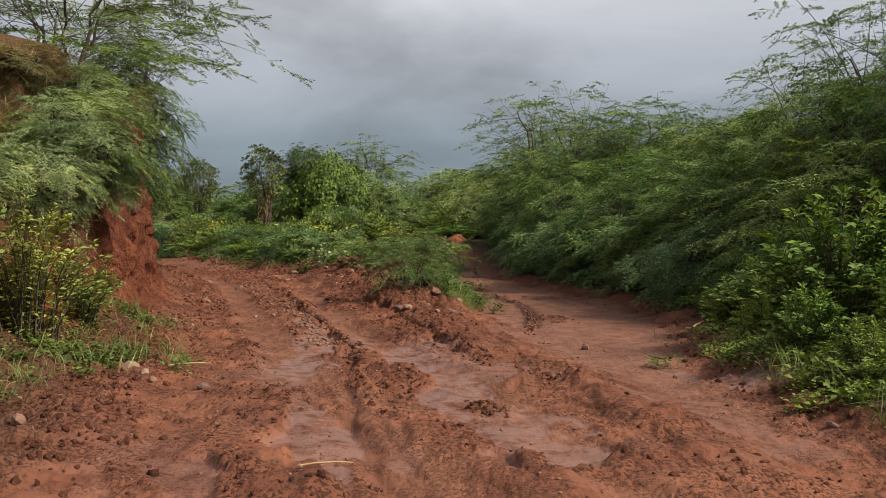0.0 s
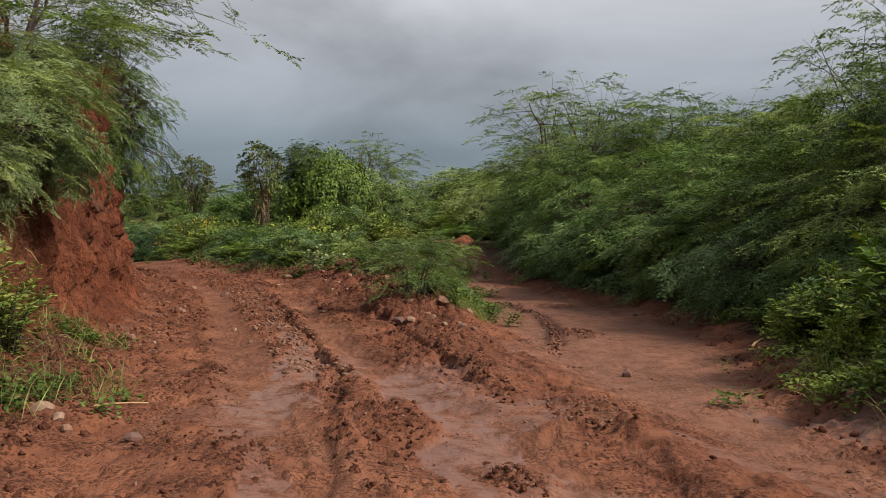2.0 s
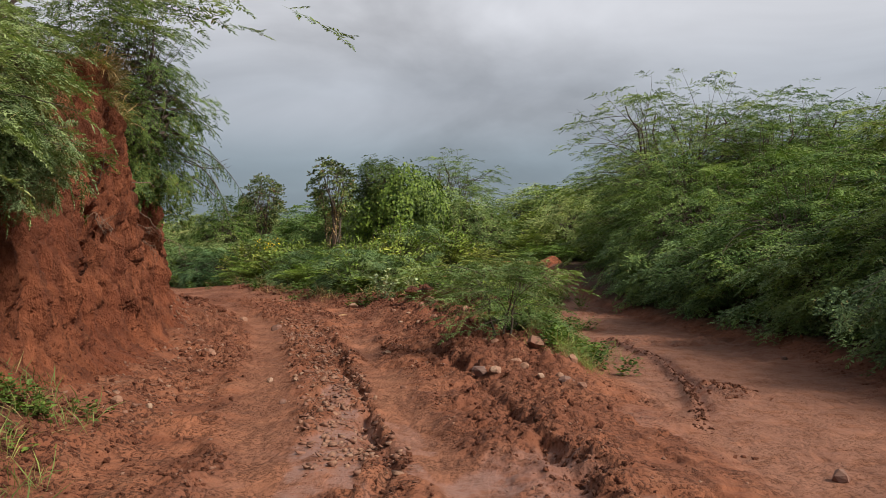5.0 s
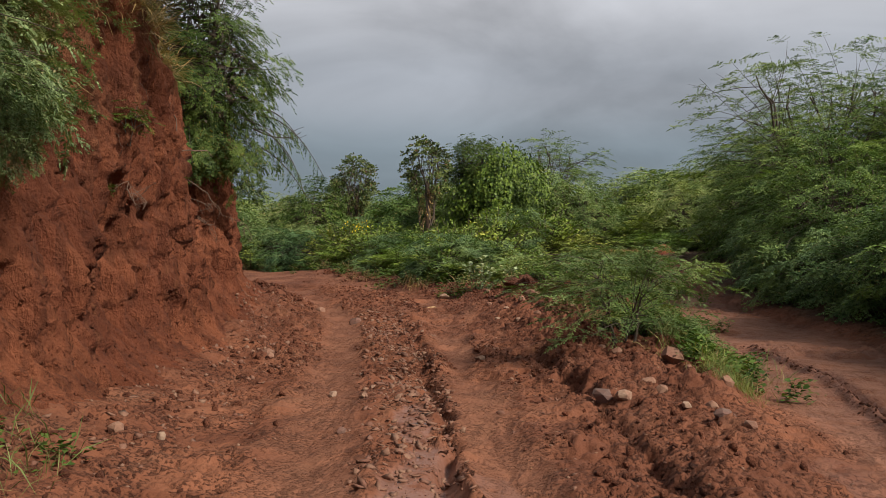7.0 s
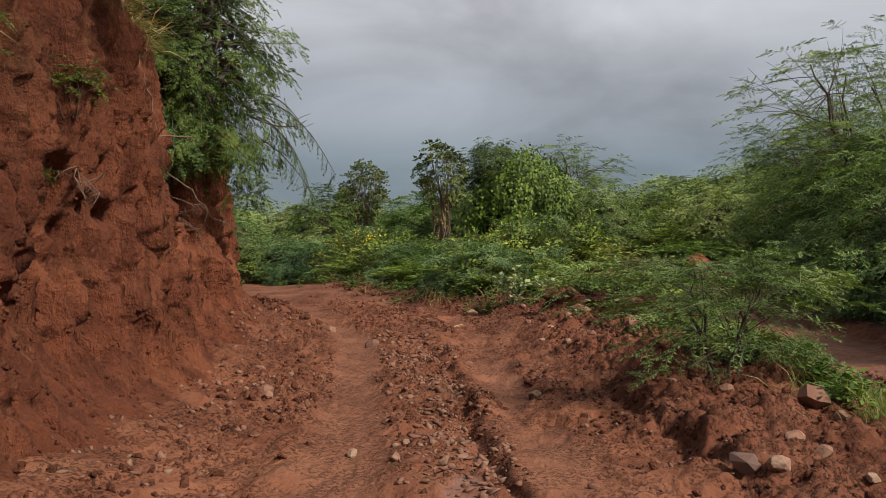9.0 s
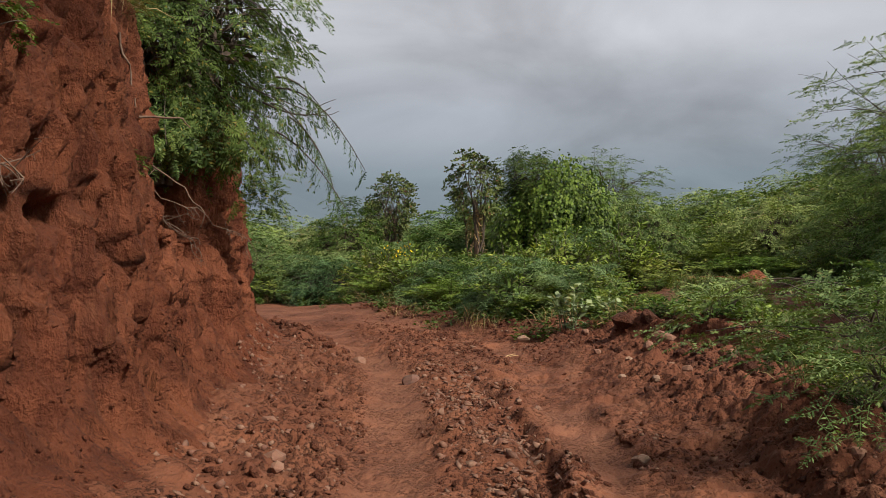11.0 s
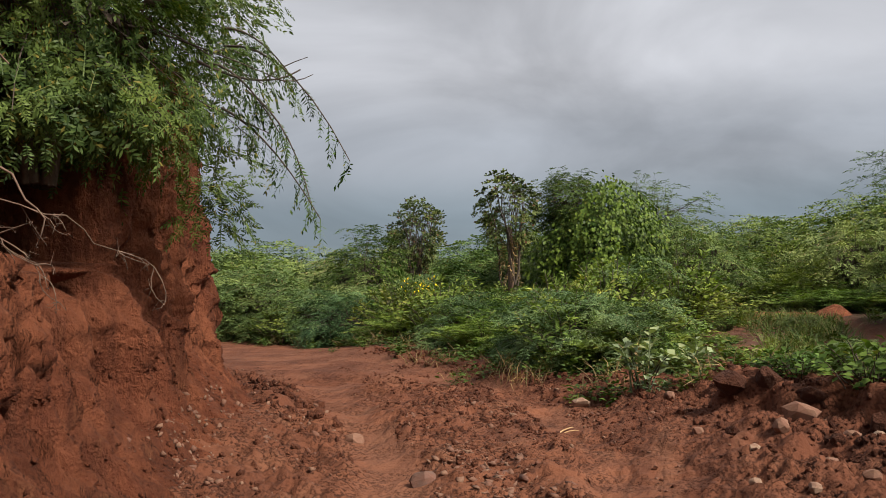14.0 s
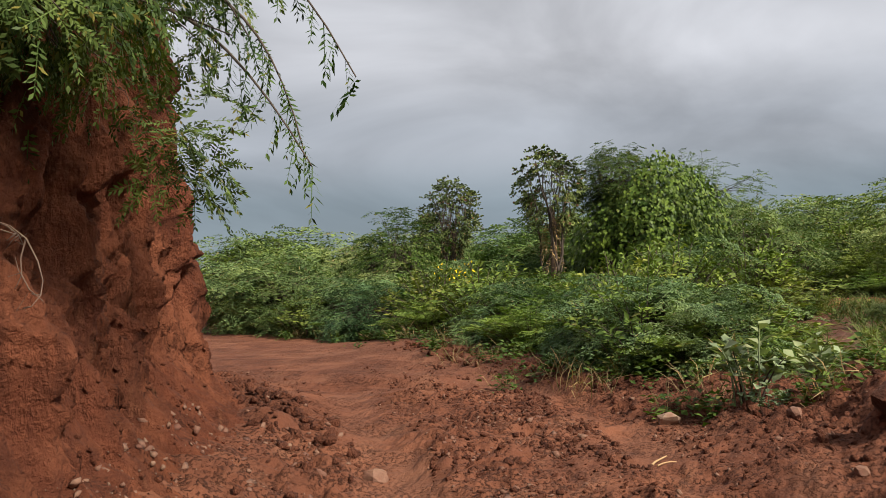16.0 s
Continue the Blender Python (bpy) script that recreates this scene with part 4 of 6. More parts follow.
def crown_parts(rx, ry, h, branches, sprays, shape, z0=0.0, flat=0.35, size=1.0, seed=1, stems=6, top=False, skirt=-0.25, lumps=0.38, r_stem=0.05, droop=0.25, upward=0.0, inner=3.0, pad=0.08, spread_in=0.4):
    """Stems and foliage of a shrub or tree with the given half widths and height. z0: height below which nothing grows."""
    g = np.random.default_rng(seed)
    wood, twig = [], []
    hc, hr = z0 + (h - z0) * 0.42, (h - z0) * 0.58
    trunks = []
    for i in range(stems):
        a = 2 * math.pi * (i + g.uniform(-0.3, 0.3)) / stems
        reach = g.uniform(0.25, 0.62)
        tip = np.array((math.cos(a) * rx * reach, math.sin(a) * ry * reach, hc + hr * g.uniform(0.05, 0.75)))
        foot = np.array((math.cos(a) * 0.10 * rx * 0.6, math.sin(a) * 0.10 * ry * 0.6, -0.15))
        ctl = foot * 0.55 + tip * 0.45 + np.array((0, 0, 0.18 * h)) + g.normal(0, 0.06, 3) * h
        path = arc_path(foot, ctl, tip, 9)
        path[1:-1] += g.normal(0, 0.018, (7, 3)) * h
        wood.append(tube(path, r_stem * g.uniform(0.7, 1.15), r_stem * 0.28, 6))
        trunks.append(path)
    trunks = np.array(trunks)
    pos, way, up, sz = [], [], [], []
    for i in range(branches):
        z = g.uniform(skirt, 1.0)
        a = g.uniform(0, 2 * math.pi)
        rr = g.uniform(0.45, 1.0) ** 0.5
        lump = 1 + lumps * vnoise(np.array(2.1 * math.cos(a) + seed), np.array(2.1 * math.sin(a) + 1.7 * z), seed)
        c = math.sqrt(max(0.0, 1 - min(1, abs(z)) ** (2.6 if top else 2.0)))
        tip = np.array((math.cos(a) * rx * c * rr * lump, math.sin(a) * ry * c * rr * lump, hc + hr * z * (0.78 + 0.22 * rr) * lump))
        tip[2] = max(tip[2], 0.12 + 0.05 * h * g.uniform())
        tk = trunks[np.argmin([np.linalg.norm((t[-1] - tip) * (1, 1, 0.6)) + g.uniform(0, 0.25) * h for t in trunks])]
        st = tk[int(np.clip(round(g.uniform(0.35, 0.95) * 8), 2, 8))]
        if st[2] > tip[2] + 0.35 * h:
            st = tk[3]
        ln = np.linalg.norm(tip - st)
        ctl = (st + tip) / 2 + np.array((0, 0, (droop + upward) * ln)) + g.normal(0, 0.08, 3) * ln
        path = arc_path(st, ctl, tip, 8)
        twig.append(tube(path, max(0.006, r_stem * 0.22), 0.004, 3))
        # sprays fan out round the branch's end into a pad that faces up and outwards
        k = max(3, int(sprays * g.uniform(0.75, 1.3)))
        t = 1.0 - spread_in * g.uniform(0, 1, k) ** 1.3
        q = (1 - t)[:, None] ** 2 * st + 2 * (t * (1 - t))[:, None] * ctl + t[:, None] ** 2 * tip
        o = unit((tip - np.array((0, 0, hc * 0.7))) / np.array((rx, ry, hr)))
        face = unit(np.array((0, 0, 0.35 + flat)) + o * (1.0 - 0.85 * flat) + g.normal(0, 0.10, 3))
        e1 = unit(np.cross(face, g.normal(0, 1, 3)))
        e2 = np.cross(face, e1)
        phi = 2 * math.pi * (np.arange(k) + g.uniform(-0.3, 0.3, k)) / k + g.uniform(0, 6.28)
        w = np.cos(phi)[:, None] * e1 + np.sin(phi)[:, None] * e2 + (0.12 + 0.45 * flat) * (o - face * (o @ face)) + face * (g.normal(0.10 + upward, 0.14, (k, 1)) - 0.14 * (1 - flat))
        w = unit(w)
        pos.append(q + w * g.uniform(0.0, pad, (k, 1)) + g.normal(0, 0.03, (k, 3)))
        way.append(w)
        up.append(face + g.normal(0, 0.16, (k, 3)))
        sz.append(size * g.uniform(0.65, 1.25, k))
    leaves = stamp(shape, np.vstack(pos), np.vstack(way), np.vstack(up), np.concatenate(sz))
    if inner:                                       # twigs, and leaves in dark bark colour that paint shade into the inside
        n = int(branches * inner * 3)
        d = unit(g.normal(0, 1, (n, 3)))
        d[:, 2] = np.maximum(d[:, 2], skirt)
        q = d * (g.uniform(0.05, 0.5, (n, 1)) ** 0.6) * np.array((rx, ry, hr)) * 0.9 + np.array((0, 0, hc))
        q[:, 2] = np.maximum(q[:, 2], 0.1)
        inner_shade = stamp(broad_leaf(0.16, 0.07), q, g.normal(0, 1, (n, 3)), g.normal(0, 1, (n, 3)) + np.array((0, 0, 0.8)), g.uniform(0.6, 1.3, n))
        twig.append(inner_shade)
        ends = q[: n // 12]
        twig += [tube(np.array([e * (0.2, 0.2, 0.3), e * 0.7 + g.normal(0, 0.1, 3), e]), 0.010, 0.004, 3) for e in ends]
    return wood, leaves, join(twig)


def shrub_parts(rx, ry, h, stems, leaves, shape, seed, size=1.0, lean=0.5, low=0.12):
    """A broad-leaved shrub: many upright stems with leaves in whorls, denser to the tips."""
    g = np.random.default_rng(seed)
    wood, pos, way, up, sz = [], [], [], [], []
    for i in range(stems):
        a, rr = g.uniform(0, 2 * math.pi), math.sqrt(g.uniform(0.02, 1.0))
        tip = np.array((math.cos(a) * rx * rr, math.sin(a) * ry * rr, h * (1.02 - 0.55 * rr ** 2) * g.uniform(0.62, 1.05)))
        foot = np.array((tip[0] * 0.30, tip[1] * 0.30, -0.1)) + g.normal(0, 0.06, 3) * (1, 1, 0)
        ctl = foot * 0.35 + tip * 0.65 * np.array((lean, lean, 1.0)) + np.array((0, 0, 0.12 * h))
        path = arc_path(foot, ctl, tip, 8)
        wood.append(tube(path, 0.012, 0.004, 4))
        k = int(leaves * g.uniform(0.7, 1.2))
        t = low + (1 - low) * np.sort(g.uniform(0, 1, k)) ** 0.75
        q = (1 - t)[:, None] ** 2 * foot + 2 * (t * (1 - t))[:, None] * ctl + t[:, None] ** 2 * tip
        tg = unit(2 * (1 - t)[:, None] * (ctl - foot) + 2 * t[:, None] * (tip - ctl))
        az = np.arange(k) * 2.4 + g.uniform(0, 6)
        rad = np.stack([np.cos(az), np.sin(az), np.zeros(k)], -1)
        w = unit(rad + tg * g.uniform(0.1, 0.8, (k, 1)) * (0.5 + t[:, None]) + g.normal(0, 0.2, (k, 3)) - np.array((0, 0, 0.25)) * (1 - t[:, None]))
        twig = g.uniform(0.0, 0.16, (k, 1)) * (1.15 - t[:, None])
        pos.append(q + rad * twig)
        way.append(w)
        up.append(tg + np.array((0, 0, 0.6)) + g.normal(0, 0.3, (k, 3)))
        sz.append(size * g.uniform(0.6, 1.2, k))
    return wood[:6], stamp(shape, np.vstack(pos), np.vstack(way), np.vstack(up), np.concatenate(sz)), join(wood[6:])


def ground_pose(x, y, rz=0.0, s=1.0, sz=None, dz=0.0):
    return pose(x, y, gz(x, y) + dz, 0, 0, rz) @ Matrix.Diagonal((s, s, s if sz is None else sz, 1))


def bush(name, label, mat, dims, shape, seed, **kw):
    return plant(name, label, "bush", wood_and_leaf(crown_parts(*dims, shape=shape, seed=seed, **kw), mat), Matrix.Identity(4))


def spread(maker, places, group):
    """Sets the plant at its first place and copies of it at the others. Places: x, y, turn, scale, height scale."""
    for i, (x, y, rz, s, sz) in enumerate(places):
        m = ground_pose(x, y, rz, s, sz, -0.05)
        if i == 0:
            maker.matrix_basis = m
            maker["group"] = group
        else:
            copy_thing(maker, m)


# bushes of the right-hand verge
spread(bush("bush", "spreading thorn bush with feathery grey-green leaves, branches down to the ground", FEATHER, (2.6, 2.6, 3.3, 210, 3.4), FROND, 21, skirt=-0.85, flat=0.6, size=0.74, spread_in=0.25, pad=0.05),
       [(6.0, 25.0, 0, 1.0, 0.95), (6.7, 20.3, 130, 0.95, 0.9), (4.5, 32.0, 60, 0.95, 1.15), (8.2, 28.5, 200, 1.15, 1.15), (4.3, 36.4, 280, 0.9, 1.15), (7.2, 15.8, 310, 0.85, 0.85), (3.6, 41.0, 20, 0.8, 0.9)],
       "thorn bushes beside the track")
spread(bush("bush", "low arching thorn bush with layered feathery sprays", FEATHER_BLUE, (2.3, 2.0, 1.9, 165, 3.6), FROND, 22, skirt=-0.8, flat=0.65, droop=0.3, size=0.74, spread_in=0.25, pad=0.05),
       [(5.7, 22.3, 20, 0.95, 1.0), (5.75, 18.3, 150, 0.85, 0.95), (4.7, 27.4, 250, 1.0, 1.1), (6.2, 14.9, 80, 0.72, 0.8), (3.9, 30.6, 100, 0.8, 1.0), (3.5, 34.2, 10, 0.75, 1.0)],
       "thorn bushes beside the track")
spread(bush("bush", "tall dense thorn bush with dark feathery foliage", FEATHER, (3.4, 3.2, 5.0, 290, 3.4), FROND, 23, skirt=-0.75, flat=0.6, stems=8, r_stem=0.07, size=0.8, spread_in=0.25, pad=0.05),
       [(9.3, 19.0, 0, 1.0, 1.02), (9.6, 25.5, 100, 1.0, 0.98), (13.0, 32.0, 220, 1.1, 1.0), (12.8, 22.5, 160, 1.1, 1.1), (10.8, 13.8, 300, 1.0, 1.12), (8.0, 34.5, 40, 1.0, 0.95), (14.5, 41.0, 75, 1.2, 1.05)],
       "tall bushes beside the track")
# flat-topped thorn trees that stand above the bushes
def thorn_tree(label, dims, seed, mat=FEATHER, shape=FROND, **kw):
    return plant("tree", label, "tree", wood_and_leaf(crown_parts(*dims, shape=shape, seed=seed, top=True, **kw), mat, "limb", "crown"), Matrix.Identity(4))


spread(thorn_tree("thorn tree with an open flat-topped feathery crown", (3.9, 3.6, 6.9, 150, 3.8), 31, FEATHER, FINE_FROND, z0=1.6, stems=10, r_stem=0.075, skirt=-0.4, flat=0.8, upward=0.04, lumps=0.45, droop=0.06, size=0.95, pad=0.2, inner=0),
       [(5.0, 37.0, 0, 0.95, 1.0), (8.0, 37.0, 140, 0.9, 0.93), (-6.0, 71.0, 60, 1.0, 1.05), (6.5, 52.0, 210, 1.0, 0.95), (13.5, 48.0, 290, 1.15, 1.0), (9.5, 17.0, 30, 0.8, 0.98)],
       "thorn trees")

# thicket of the middle, from the track's edge up the slope
PINNATE_SPRAY = spray_shape(6, 0.24, 0.058, 0.027, 74, 14, 0.12)
THICKET = {
    "thorn": bush("bush", "sprawling thorn bush with feathery blue-green sprays", FEATHER_BLUE, (1.25, 1.15, 1.35, 95, 3.4), FROND, 41, skirt=-0.8, flat=0.62, droop=0.3, size=0.6, spread_in=0.25, pad=0.05, stems=5, r_stem=0.03),
    "pale": bush("bush", "spreading thorn bush with pale grey-green feathery sprays", FEATHER_PALE, (1.35, 1.25, 1.3, 95, 3.4), FROND, 48, skirt=-0.8, flat=0.62, droop=0.3, size=0.62, spread_in=0.25, pad=0.05, stems=5, r_stem=0.03),
    "green": plant("shrub", "bushy shrub with upright bright green pinnate shoots", "shrub", wood_and_leaf(shrub_parts(1.15, 1.1, 1.5, 62, 24, PINNATE_SPRAY, 42, 0.95, 0.6, 0.05), BRIGHT), Matrix.Identity(4)),
    "yellow": plant("shrub", "leafy shrub with yellow-green oval leaves", "shrub", wood_and_leaf(shrub_parts(1.1, 1.05, 1.3, 66, 40, BROAD, 43, 0.85, 0.55, 0.0), YELLOW), Matrix.Identity(4)),
    "leafy": plant("shrub", "leafy shrub with bright green oval leaves", "shrub", wood_and_leaf(shrub_parts(1.05, 1.0, 1.35, 60, 40, BROAD, 46, 0.8, 0.55, 0.0), BRIGHT), Matrix.Identity(4)),
}


def thicket():
    """Fills the ground between the branches: low at the edge, rising to the back, in stands of one kind."""
    g = np.random.default_rng(401)
    first = {}

    def stand(kind, m):
        if kind in first:
            copy_thing(THICKET[kind], m)
        else:
            first[kind] = THICKET[kind]
            THICKET[kind].matrix_basis = m
            THICKET[kind]["group"] = "thicket between the branches of the track"

    # thorn bushes along the front edge
    for i, (px, py, s, sz) in enumerate(((-8.2, 36.5, 0.9, 0.9), (-6.1, 34.0, 0.9, 0.95), (-5.5, 32.9, 1.05, 1.1), (-4.9, 31.9, 1.0, 1.0), (-4.2, 31.1, 0.85, 0.85))):
        stand("thorn", ground_pose(px, py, 67.0 * i, s, sz, -0.05))
    foot_x, foot_y = [-19.0, -16.0, -14.0, -12.4, -10.7, -9.3, -7.8, -6.6, -5.4, -4.4, -2.9], [43.6, 42.6, 41.6, 40.2, 37.8, 36.0, 34.3, 32.9, 31.0, 29.3, 28.5]
    clear = [(-6.7, 49.7, 3.3), (-13.6, 50.0, 0.9), (-9.5, 47.6, 1.0), (-15.8, 54.5, 0.9), (-1.2, 46.0, 2.6), (-1.2, 43.0, 2.0)]
    y, row = 29.2, 0
    while y < 64.0:
        step = float(np.interp(y, [30, 38, 48, 64], [1.55, 1.8, 2.2, 3.0]))
        x = -20.0 + (row % 2) * step * 0.5
        right = np.interp(y, [30, 36, 41.9, 42, 50, 64], [-3.4, -3.5, -3.2, 7.5, 9.0, 11.0])
        while x < right:
            px, py = x + g.normal(0, 0.22 * step), y + g.normal(0, 0.2 * step)
            d = py - np.interp(px, foot_x, foot_y)
            x += step
            a, b = g.uniform(), g.uniform()
            if d < 0.65 or (-2.6 < px < 1.9 and py < 47.5) or any(math.hypot(px - cx, py - cy) < r for cx, cy, r in clear):
                continue
            if px < -12.3 and py < 50:
                kind = "pale" if a < 0.5 else ("yellow" if a < 0.68 else ("thorn" if a < 0.86 else "green"))
            elif px < -8.6 and py < 46:
                kind = "yellow" if a < 0.5 else ("green" if a < 0.75 else "leafy")
            elif d < 2.6 and px < -5.4:
                kind = "thorn" if a < 0.6 else ("leafy" if a < 0.85 else "green")
            elif py < 47:
                kind = "green" if a < 0.45 else ("leafy" if a < 0.75 else ("thorn" if a < 0.82 else "yellow"))
            else:
                kind = "yellow" if a < 0.5 else ("green" if a < 0.7 else ("pale" if a < 0.85 else "leafy"))
            tall = np.interp(py, [30, 34, 40, 46, 52, 64], [1.2, 1.75, 1.95, 1.6, 2.2, 3.0]) * (1.0 + 0.15 * (px < -10.5) * (py < 40)) * (0.7 + 0.3 * min(1.0, d / 1.8))
            own = {"thorn": 1.35, "pale": 1.3, "green": 1.5, "yellow": 1.3, "leafy": 1.35}[kind]
            sz = tall / own * (0.7 + 0.6 * b)
            s = step * 0.60 * (0.85 + 0.4 * g.uniform())
            stand(kind, ground_pose(px, py, 360 * g.uniform(), s, sz, -0.05))
        y += step * 0.8
        row += 1


thicket()
# low shrubs among the weeds of the raised earth
for i, (x, y, k) in enumerate(((-2.0, 32.6, 0.4), (-1.1, 33.5, 0.35), (-2.4, 34.6, 0.4), (-0.6, 35.2, 0.4), (-1.5, 36.8, 0.3), (-0.3, 38.0, 0.4), (-2.7, 37.5, 0.4), (-0.7, 40.4, 0.35), (-2.6, 40.4, 0.4), (-0.2, 42.3, 0.35), (-1.3, 34.6, 0.35), (-0.4, 33.0, 0.35))):
    copy_thing(THICKET[("leafy", "yellow", "green", "pale")[i % 4]], ground_pose(x, y, 77.0 * i, k, k * 0.8, -0.03))
spread(bush("bush", "feathery bush of the far thicket", FEATHER, (3.0, 2.8, 3.2, 130, 3.4), WIDE_FROND, 44, skirt=-0.5, flat=0.6),
       [(-11.6, 53.5, 140, 1.0, 0.95), (-17.5, 54.0, 260, 1.1, 1.0),
        (5.5, 62.0, 110, 1.5, 1.3), (-22.5, 53.0, 170, 1.3, 1.2), (-26.0, 60.0, 90, 1.4, 1.2), (-12.5, 60.0, 15, 1.3, 1.2), (-18.0, 64.0, 75, 1.4, 1.25),
        (10.5, 58.0, 190, 1.6, 1.3), (-8.5, 66.0, 145, 1.5, 1.4), (1.5, 76.0, 265, 1.7, 1.4), (16.0, 62.0, 325, 1.8, 1.5)],
       "far thicket")
spread(bush("bush", "dense dark green bush", NEEM, (1.9, 1.8, 4.0, 100, 16), NEEM_SPRAY, 45, pad=0.2, skirt=-0.6, flat=0.25, size=1.5, stems=5),
       [(-15.3, 48.5, 0, 1.0, 1.0), (-11.0, 56.5, 90, 1.1, 1.15)], "dark bushes of the thicket")


# mound overgrown by a creeper
def vine_mound():
    g = np.random.default_rng(51)
    n = 24000
    a = g.uniform(0, 2 * math.pi, n)
    zz = g.uniform(-0.05, 1.0, n)
    c = np.clip(1 - np.abs(zz) ** 3.0, 0, 1) ** 0.5
    lump = 1 + 0.34 * vnoise(2.0 * np.cos(a) + 5, 2.0 * np.sin(a) + 2.2 * zz, 52) + 0.24 * vnoise(5 * np.cos(a), 5 * np.sin(a) + 5 * zz, 53) + 0.05 * vnoise(12 * np.cos(a), 12 * np.sin(a) + 12 * zz, 56)
    deep = 1 - 0.30 * g.uniform(0, 1, n) ** 1.1
    p = np.stack([(np.cos(a) * 3.1 + 0.35) * c * lump * deep, np.sin(a) * 2.4 * c * lump * deep, 4.95 * zz * lump ** 0.35 * deep * (1 + 0.13 * np.cos(a))], -1)
    o = unit(p * np.array((1, 1.1, 0.45)))
    way = unit(o * 0.45 + np.array((0, 0, -0.85)) + g.normal(0, 0.2, (n, 3)))
    p = p * np.array((0.92, 1, 1))
    leaf = stamp(HEART, p, way, o + np.array((0, 0, 0.3)) + g.normal(0, 0.34, (n, 3)), g.uniform(0.5, 0.95, n))
    inner = crown_parts(2.2, 2.0, 4.7, 60, 10, NEEM_SPRAY, seed=54, size=1.5, skirt=-0.5)
    w2, c2, t2 = crown_parts(1.6, 1.4, 5.9, 100, 26, NEEM_SPRAY, seed=55, z0=3.0, size=1.15, skirt=-0.6, flat=0.15, stems=4, pad=0.2)
    shift = np.array((-0.75, -0.2, 0))
    crest = [(a + shift, b) for a, b in w2], (c2[0] + shift, c2[1]), (t2[0] + shift, t2[1])
    return plant("creeper_mound", "tree mound smothered in a green leafy creeper", "creeper",
                 [("creeper", *leaf, VINE, "overlapping heart-shaped creeper leaves")] + wood_and_leaf(inner, NEEM, "stem", "inner_foliage")
                 + wood_and_leaf(crest, PINNATE, "limb", "crest", "dark leafy branches above the creeper"), ground_pose(-6.7, 49.7, 0, 1.0, 0.98, -0.3))


vine_mound()


# candelabra succulents
def candelabra(x, y, height, width, seed):
    g = np.random.default_rng(seed)
    trunk = tube(arc_path(np.array((0, 0, -0.3)), np.array((0.1, 0, height * 0.3)), np.array((0, 0.05, height * 0.66)), 7), 0.15, 0.08, 8)
    stub = spray_shape(4, 0.20, 0.10, 0.065, 42, 30, -0.15, 0.25, seed, 22)
    limbs, head, twigs = crown_parts(width * 0.5, width * 0.5, height, 70, 10, stub, z0=height * 0.56, size=1.0, seed=seed, stems=7, skirt=-0.95, flat=0.0, lumps=0.2, r_stem=0.05, upward=0.12, inner=0)
    dead = spray_shape(5, 0.30, 0.12, 0.03, 30, 20, 0.5, 0.1, seed, 25)
    a = g.uniform(0, 2 * math.pi, 60)
    p = np.stack([np.cos(a) * 0.15, np.sin(a) * 0.15, height * g.uniform(0.3, 0.62, 60)], -1)
    skirt = stamp(dead, p, np.stack([np.cos(a), np.sin(a), -0.6 + 0 * a], -1), np.stack([np.cos(a), np.sin(a), 1.5 + 0 * a], -1), g.uniform(0.8, 1.4, 60))
    return plant("candelabra_plant", "candelabra succulent tree with a round knobbly green head", "succulent",
                 [("trunk", *trunk, ROOT, "")] + wood_and_leaf((limbs, head, twigs), SUCCULENT, "limb", "head") + [("dead_skirt", *skirt, DRYGRASS, "dry brown dead growth under the head")],
                 ground_pose(x, y, 0, 1, 1, -0.1), "candelabra succulents")


candelabra(-13.6, 50.0, 5.3, 2.3, 61)
candelabra(-9.5, 47.6, 5.4, 2.7, 62)
candelabra(-15.8, 54.5, 4.6, 1.9, 63)


